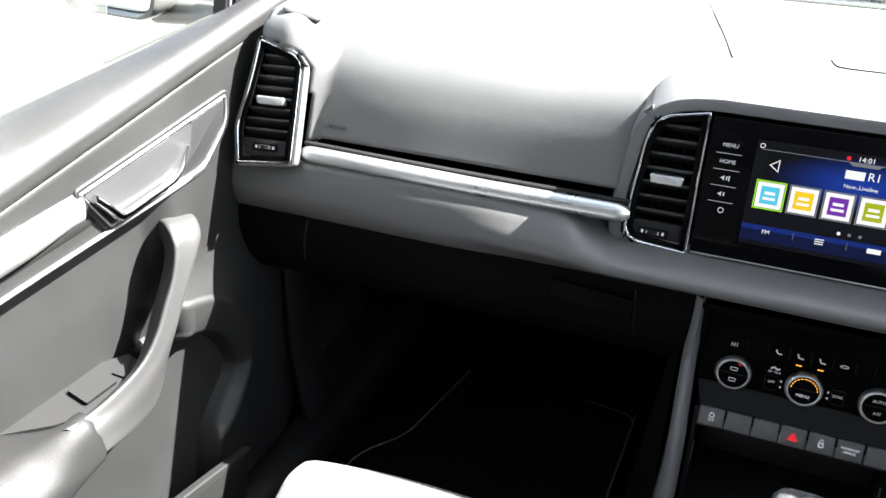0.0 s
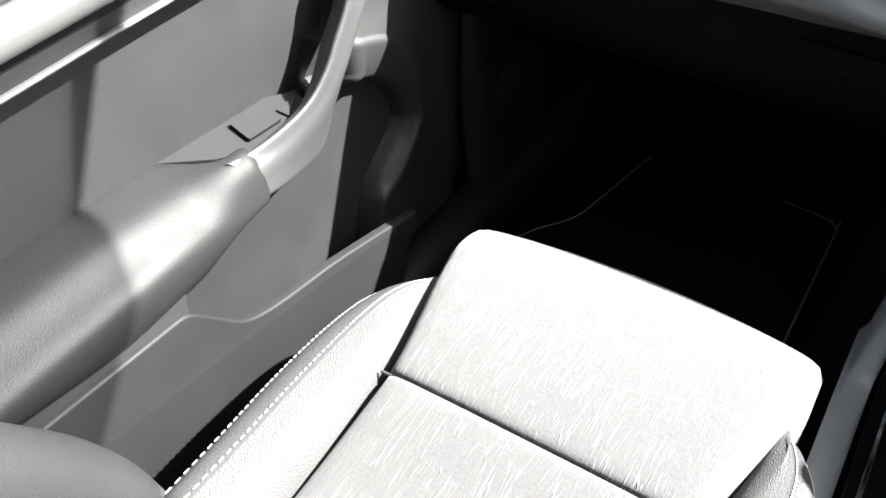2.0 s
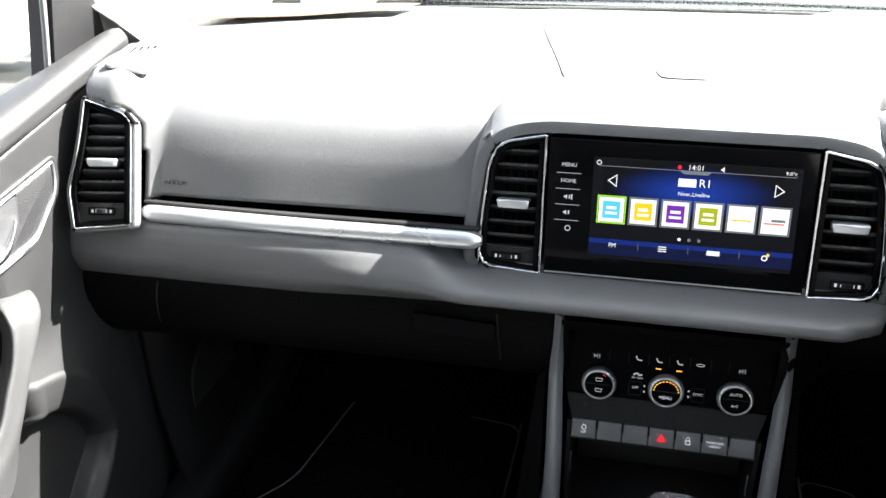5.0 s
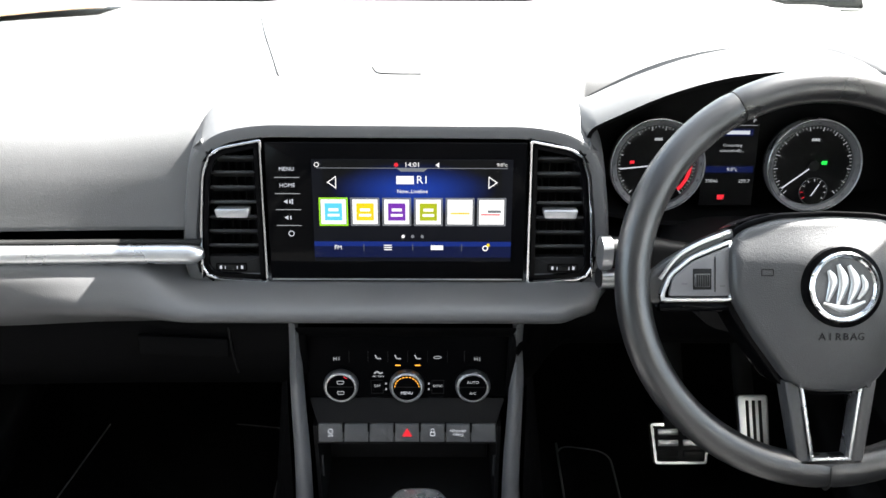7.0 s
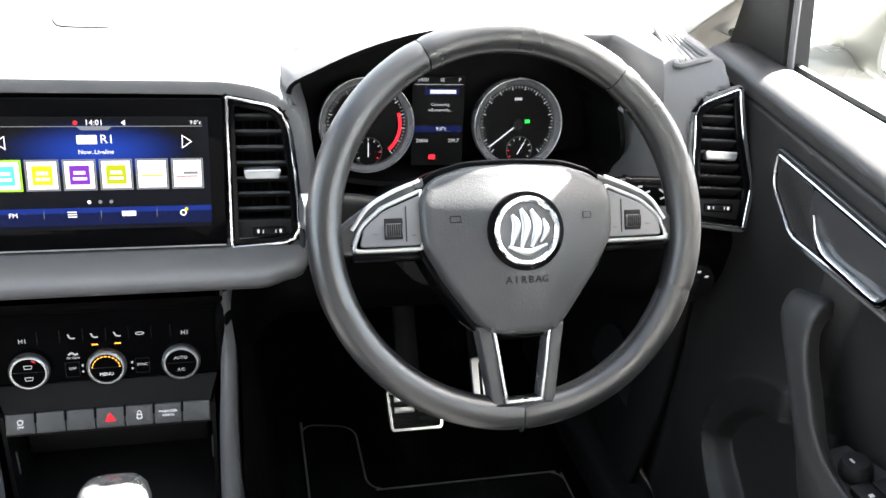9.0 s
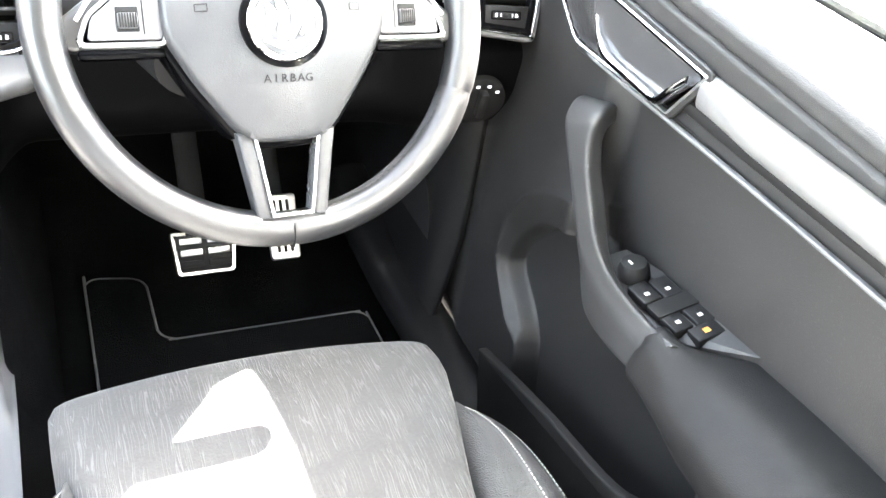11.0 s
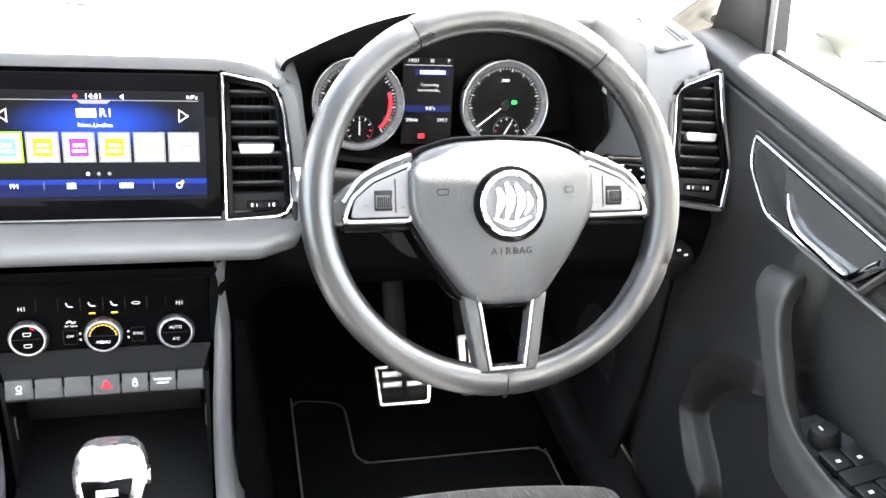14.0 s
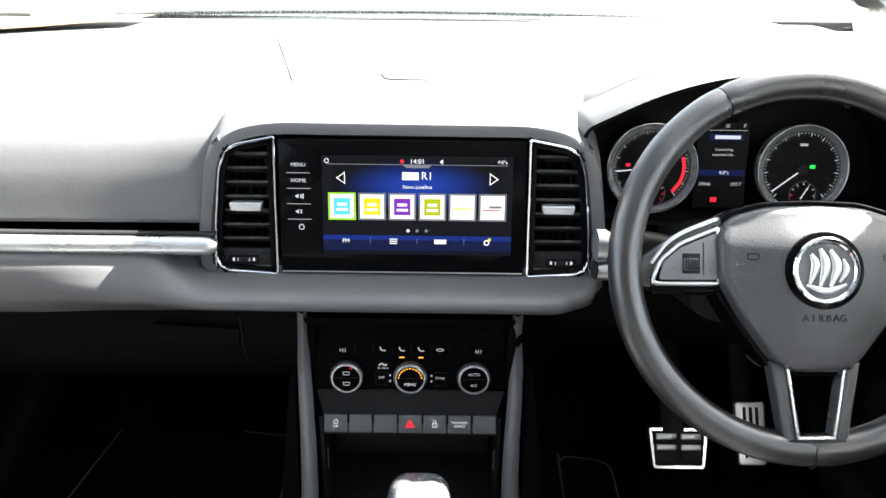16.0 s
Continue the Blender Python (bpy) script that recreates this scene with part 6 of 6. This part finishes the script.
    rows.insert(0, [(0.69 + (p[0] - 0.69) * 0.9, -0.406, 0.370 + (p[2] - 0.370) * 0.9) for p in rows[0]])
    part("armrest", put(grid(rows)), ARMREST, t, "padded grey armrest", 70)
    part("armrest_line", put(sweep([(0.656, -0.53, 0.270), (0.655, -0.60, 0.278), (0.654, -0.75, 0.299), (0.654, -1.04, 0.302)], oval(0.0016, 0.0016, 6), 24)), SATIN, t)
    # switches
    plate = [(0.676, -0.300, 0.393), (0.706, -0.300, 0.398), (0.722, -0.345, 0.399), (0.728, -0.470, 0.412), (0.722, -0.478, 0.412), (0.690, -0.425, 0.388), (0.672, -0.375, 0.380)]
    if left:
        plate = [(x, y, 0.3884 + 0.36 * (x - 0.6985) - 0.08 * (y + 0.366)) for x, y, z in plate]
    bm = bmesh.new()
    up = [bm.verts.new(p) for p in plate]
    dn = [bm.verts.new((x, y, z - 0.012)) for x, y, z in plate]
    bm.faces.new(up)
    bm.faces.new(dn)
    for i in range(len(plate)):
        j = (i + 1) % len(plate)
        bm.faces.new((up[i], up[j], dn[j], dn[i]))
    # the sunlit passenger panel takes the dimmed colour, the driver's the plain one
    pl = part("switch_panel", put(bm), DOORP if not left else DOORP_DIMMED, t, "switch panel", 0)
    if not left:
        part("switch_well", slab(rounded([(-0.010, -0.022, 0.003), (0.010, -0.022, 0.003), (0.010, 0.022, 0.003), (-0.010, 0.022, 0.003)]), -0.004, 0.0022, 0.0005, axes(W(0.7005, -0.3845, 0.398), (0, 1, -0.08), (-1, 0, -0.25))), MATTB, pl)

    def flat(x, y, z):
        """A frame on the switch panel: along the door, across it, up."""
        return axes(W(x, y, z), (0, 1, -0.08), (-1, 0, -0.25)) if not left else axes(W(x, y, z), (0, 1, -0.03), (1, 0, -0.36))

    if not left:
        km = flat(0.694, -0.331, 0.396)
        part("mirror_knob", turned([(0.0155, -0.004), (0.0150, 0.006), (0.0120, 0.012), (0.0, 0.0135)], km, 28), MATTB, pl, "round black mirror knob")
        part("knob_mark", box((0.006, 0.002, 0.0006), at2(km, 0, 0.004, 0.0132)), PRINT, pl)
        for x, y, z in ((0.687, -0.360, 0.3940), (0.7075, -0.362, 0.3985), (0.691, -0.402, 0.3950), (0.7125, -0.403, 0.4005)):
            fm = flat(x, y, z)
            sw = part("window_switch", slab(rounded([(-0.014, -0.0095, 0.002), (0.014, -0.0095, 0.002), (0.014, 0.0095, 0.002), (-0.014, 0.0095, 0.002)]), -0.006, 0.0025, 0.0012, fm), HARD, pl, "black window switch")
            part("switch_mark", box((0.0040, 0.0045, 0.0005), at2(fm, -0.004, 0, 0.0027), 0.0002), PRINT, sw)
        fm = flat(0.7060, -0.4255, 0.3995)
        part("lock_switch", slab(rounded([(-0.009, -0.014, 0.002), (0.009, -0.014, 0.002), (0.009, 0.014, 0.002), (-0.009, 0.014, 0.002)]), -0.006, 0.003, 0.0015, fm), HARD, pl)
        part("lock_mark", box((0.0055, 0.0060, 0.0005), at2(fm, 0, 0, 0.0032)), ORANGE, pl)
    else:
        fm = flat(0.6985, -0.366, 0.3870)
        # flat black triangle painted in for the shade of a recess
        part("recess_shade", slab(rounded([(0.030, 0.000, 0.002), (0.064, -0.003, 0.002), (0.034, 0.013, 0.002)]), -0.004, 0.0010, 0, fm), MATTB, pl)
        sw = part("window_switch", slab(rounded([(-0.021, -0.0125, 0.002), (0.024, -0.0105, 0.002), (0.024, 0.0125, 0.002), (-0.021, 0.0125, 0.002)]), -0.006, 0.0006, 0.0006, fm), DOORP_DIMMED, pl, "flat grey window switch")
        part("switch_mark", slab(oval(0.0030, 0.0030, 12), 0.0005, 0.0011, 0, at2(fm, 0.020, 0.005, 0)), PRINT, sw)
    return t


door(1)
door(-1)


# ---- outside mirrors ----
def mirror(s):
    c = Vector((1.065, 0.15, 0.700)) if s > 0 else Vector((-1.045, 0.15, 0.700))
    t = thing("door_mirror", "pale green-grey painted door mirror outside the window", "door mirror", c, "door mirrors")
    M = axes(c, (1, 0.10 * s, 0), (0, 0, 1))
    o = rounded([(-0.105, -0.078, 0.05), (0.105, -0.078, 0.05), (0.115, 0.07, 0.04), (-0.105, 0.085, 0.04)] if s > 0 else [(-0.105, -0.078, 0.05), (0.105, -0.078, 0.05), (0.105, 0.085, 0.04), (-0.115, 0.07, 0.04)], 8)
    rows = []
    for k, z in ((0.40, -0.13), (0.74, -0.12), (0.92, -0.08), (0.985, -0.02), (1.0, 0.01), (0.985, 0.02), (0.93, 0.022), (0.90, 0.012), (0.88, 0.004)):
        rows.append([(x * k, y * k, z) for x, y in o])
    bm = grid(rows, True, True)
    bmesh.ops.transform(bm, matrix=M, verts=bm.verts[:])
    part("housing", bm, PAINT, t)
    part("glass", slab([(x * 0.87, y * 0.87) for x, y in o], 0.003, 0.007, 0.001, M), MIRROR, t, "mirror glass")
    part("arm", sweep([(c.x - s * 0.05, 0.20, 0.625), (c.x - s * 0.13, 0.19, 0.632), (c.x - s * 0.25, 0.17, 0.640)], oval(0.035, 0.022, 14, 2.6), 12), PAINT, t, "painted mirror arm")


mirror(1)
mirror(-1)


# ---- seats ----
def seat(cx, zt, mirror_x, label):
    """A front seat. cx: its middle; zt: the height of the cushion's front edge."""
    t = thing("car_seat", label, "car seat", (cx, -0.55, 0.0), "front seats")
    # cushion centre: from the rear over the top and down the front
    prof = [(-0.86, zt - 0.045), (-0.70, zt - 0.030), (-0.56, zt - 0.014), (-0.46, zt + 0.001), (-0.448, zt - 0.005), (-0.438, zt + 0.006), (-0.36, zt + 0.013), (-0.27, zt + 0.011), (-0.228, zt + 0.004), (-0.208, zt - 0.008), (-0.199, zt - 0.04), (-0.205, zt - 0.09), (-0.23, zt - 0.15)]
    rows = []
    for p in spline([(y, z, 0) for y, z in prof], 90):
        y, z = p.x, p.y
        w = 0.146 + 0.042 * step(-0.47, -0.24, y)
        front = step(-0.30, -0.24, y)
        row = []
        for u in np.linspace(-1, 1, 41):
            edge = abs(u) ** 26
            bow = -0.019 * u * u * front
            x = cx + w * u * (1 - 0.02 * edge)
            row.append((x, y + bow, z - 0.016 * edge - 0.002 * abs(u) ** 3))
        r0, r1 = row[0], row[-1]
        row = [(r0[0] - 0.001, r0[1], r0[2] - 0.075), (r0[0] - 0.001, r0[1], r0[2] - 0.03)] + row + [(r1[0] + 0.001, r1[1], r1[2] - 0.03), (r1[0] + 0.001, r1[1], r1[2] - 0.075)]
        rows.append(row)
    part("cushion", grid(rows), CLOTH, t, "light grey wavy-patterned cloth", 70)
    seam = [(cx + 0.149 * u, -0.448, zt - 0.004 - 0.003 * abs(u) ** 3) for u in np.linspace(-1, 1, 9)]
    part("cushion_seam", sweep(seam, oval(0.0016, 0.0016, 6), 30), BAND, t)
    for s in (-1, 1):
        # side bolster: cloth inside, leatherette band outside
        keys = [(-0.318, 0.160, 0.178, -0.010), (-0.335, 0.163, 0.196, -0.002), (-0.37, 0.160, 0.215, 0.006), (-0.42, 0.152, 0.224, 0.012), (-0.50, 0.146, 0.226, 0.014), (-0.60, 0.144, 0.220, 0.014), (-0.74, 0.144, 0.212, 0.014), (-0.86, 0.144, 0.208, 0.014)]
        a = spline([(k[0], k[1], k[2]) for k in keys], 50)
        b = spline([(k[3], 0, 0) for k in keys], 50)
        cloth, band, l1, l2 = [], [], [], []
        for p, q in zip(a, b):
            y, xi, xo, h = p.x, p.y, p.z, q.x
            sec = [(xi - 0.004, -0.045), (xi + 0.002, -0.012), (xi + 0.016, h * 0.55), (xi + (xo - xi) * 0.42, h * 0.92), (xi + (xo - xi) * 0.64, h), (xi + (xo - xi) * 0.84, h - 0.006), (xo - 0.002, h - 0.026), (xo, h - 0.060), (xo - 0.006, h - 0.11), (xo - 0.012, h - 0.17)]
            pts = [(cx + s * v.x, y, zt + v.y) for v in spline([(m, n, 0) for m, n in sec], 37)]
            cloth.append(pts[:15])
            band.append(pts[14:])
            l1.append(pts[15])
            l2.append(pts[21])
        nose = [(v[0], v[1] + 0.004, v[2]) for v in band[0]]
        part("bolster", grid(cloth), SIDE, t, "plain grey cloth bolster", 70)
        part("bolster_band", grid([[(cx + s * 0.166, -0.316, zt - 0.02 + 0.001 * i - 0.008 * i) for i in range(len(band[0]))]] + band), BAND, t, "dark grey leatherette band", 70)
        bm = bmesh.new()
        for loop in (l1, l2):
            pts = spline(loop[2:], 95)
            for i in range(0, 94):
                m0, m1 = pts[i], pts[i + 1]
                mid, way = (m0 + m1) / 2, (m1 - m0)
                q = way.to_track_quat("Y", "Z").to_matrix().to_4x4()
                q.translation = mid + Vector((0, 0, 0.0008))
                add = bmesh.ops.create_cube(bm, size=1.0, matrix=q @ Matrix.Diagonal((0.0009, way.length * 0.60, 0.0008, 1)))
        tagged(part("stitching", bm, THREAD, t, "white stitching", 0), kind="stuff")
    base = rounded([(-0.21, -0.84, 0.03), (0.21, -0.84, 0.03), (0.20, -0.28, 0.05), (-0.20, -0.28, 0.05)])
    part("seat_base", slab(base, 0.06, zt - 0.05, 0.02, Matrix.Translation((cx, 0, 0))), MATTB, t)
    for s in (-1, 1):
        part("rail", box((0.03, 0.55, 0.03), pose(cx + s * 0.18, -0.52, 0.045), 0.004), MATTB, t)
    # backrest, leaning back
    rows = []
    for f in np.linspace(0, 1, 24):
        y, z = -0.79 - 0.30 * f, zt - 0.06 + 0.62 * f
        w = 0.235 - 0.035 * step(0.6, 1.0, f)
        row = []
        for u in np.linspace(-1, 1, 31):
            bol = 0.075 * step(0.58, 0.80, abs(u)) * (1 - step(0.55, 0.95, f)) * step(-0.05, 0.12, f)
            edge = abs(u) ** 14
            row.append((cx + w * u, y + bol - 0.07 * edge, z - 0.02 * edge))
        row += [(cx + w * u, y - 0.13, z - 0.01) for u in np.linspace(1, -1, 9)]
        rows.append(row)
    part("backrest", grid(rows, True, True), SIDE, t, "grey cloth backrest")
    # the padded wing at the backrest's foot
    for s in (-1, 1):
        wing = sweep([(cx + s * 0.222, -0.655, zt - 0.06), (cx + s * 0.226, -0.69, zt + 0.03), (cx + s * 0.226, -0.74, zt + 0.11), (cx + s * 0.224, -0.855, zt + 0.27), (cx + s * 0.215, -0.975, zt + 0.43)], oval(0.040, 0.034, 18, 2.4), 30, up=(1, 0, 0), scale=lambda f: 0.55 + 0.5 * math.sin(math.pi * min(max(f * 0.9 + 0.08, 0), 1)))
        part("backrest_wing", wing, BAND, t, "dark grey padded wing")
        bm = bmesh.new()
        pts = spline([(cx + s * 0.214, -0.648, zt - 0.025), (cx + s * 0.214, -0.662, zt + 0.045), (cx + s * 0.214, -0.707, zt + 0.125), (cx + s * 0.212, -0.820, zt + 0.285)], 60)
        for i in range(59):
            way = pts[i + 1] - pts[i]
            q = way.to_track_quat("Y", "Z").to_matrix().to_4x4()
            q.translation = (pts[i] + pts[i + 1]) / 2
            bmesh.ops.create_cube(bm, size=1.0, matrix=q @ Matrix.Diagonal((0.0012, way.length * 0.62, 0.0012, 1)))
        tagged(part("stitching", bm, THREAD, t, "white stitching", 0), kind="stuff")
    part("recline_lever", box((0.016, 0.10, 0.03), pose(cx + mirror_x * 0.245, -0.62, zt - 0.12), 0.006), MATTB, t)
    buckle = part("buckle", box((0.022, 0.030, 0.05), pose(cx - mirror_x * 0.262, -0.70, zt - 0.01, 20), 0.004), HARD, t, "black belt buckle")
    part("buckle_button", box((0.016, 0.012, 0.004), pose(cx - mirror_x * 0.262, -0.708, zt + 0.016, 20), 0.001), RED, buckle, "red release button")


seat(-0.331, 0.236, -1, "light grey patterned cloth passenger seat with dark stitched bolsters")
seat(0.365, 0.258, 1, "light grey patterned cloth driver's seat with dark stitched bolsters")


# ---- small loose things ----
def slip():
    rows = []
    for v in np.linspace(0, 1, 8):
        row = []
        for u in np.linspace(0, 1, 16):
            x, y = -0.66 + (0.275 + 0.015 * v) * u, 0.200 + 0.097 * u + (0.13 - 0.062 * u) * v
            row.append((x, y, 0.7045 - 0.004 * v * v + 0.001 * math.sin(9 * u)))
        rows.append(row)
    bm = grid(rows)
    p = link("paper_slip", bm, BROWN)
    p.modifiers.new("thick", "SOLIDIFY").thickness = 0.0006
    tagged(p, "tan paper slip lying under the windscreen", "paper")


slip()
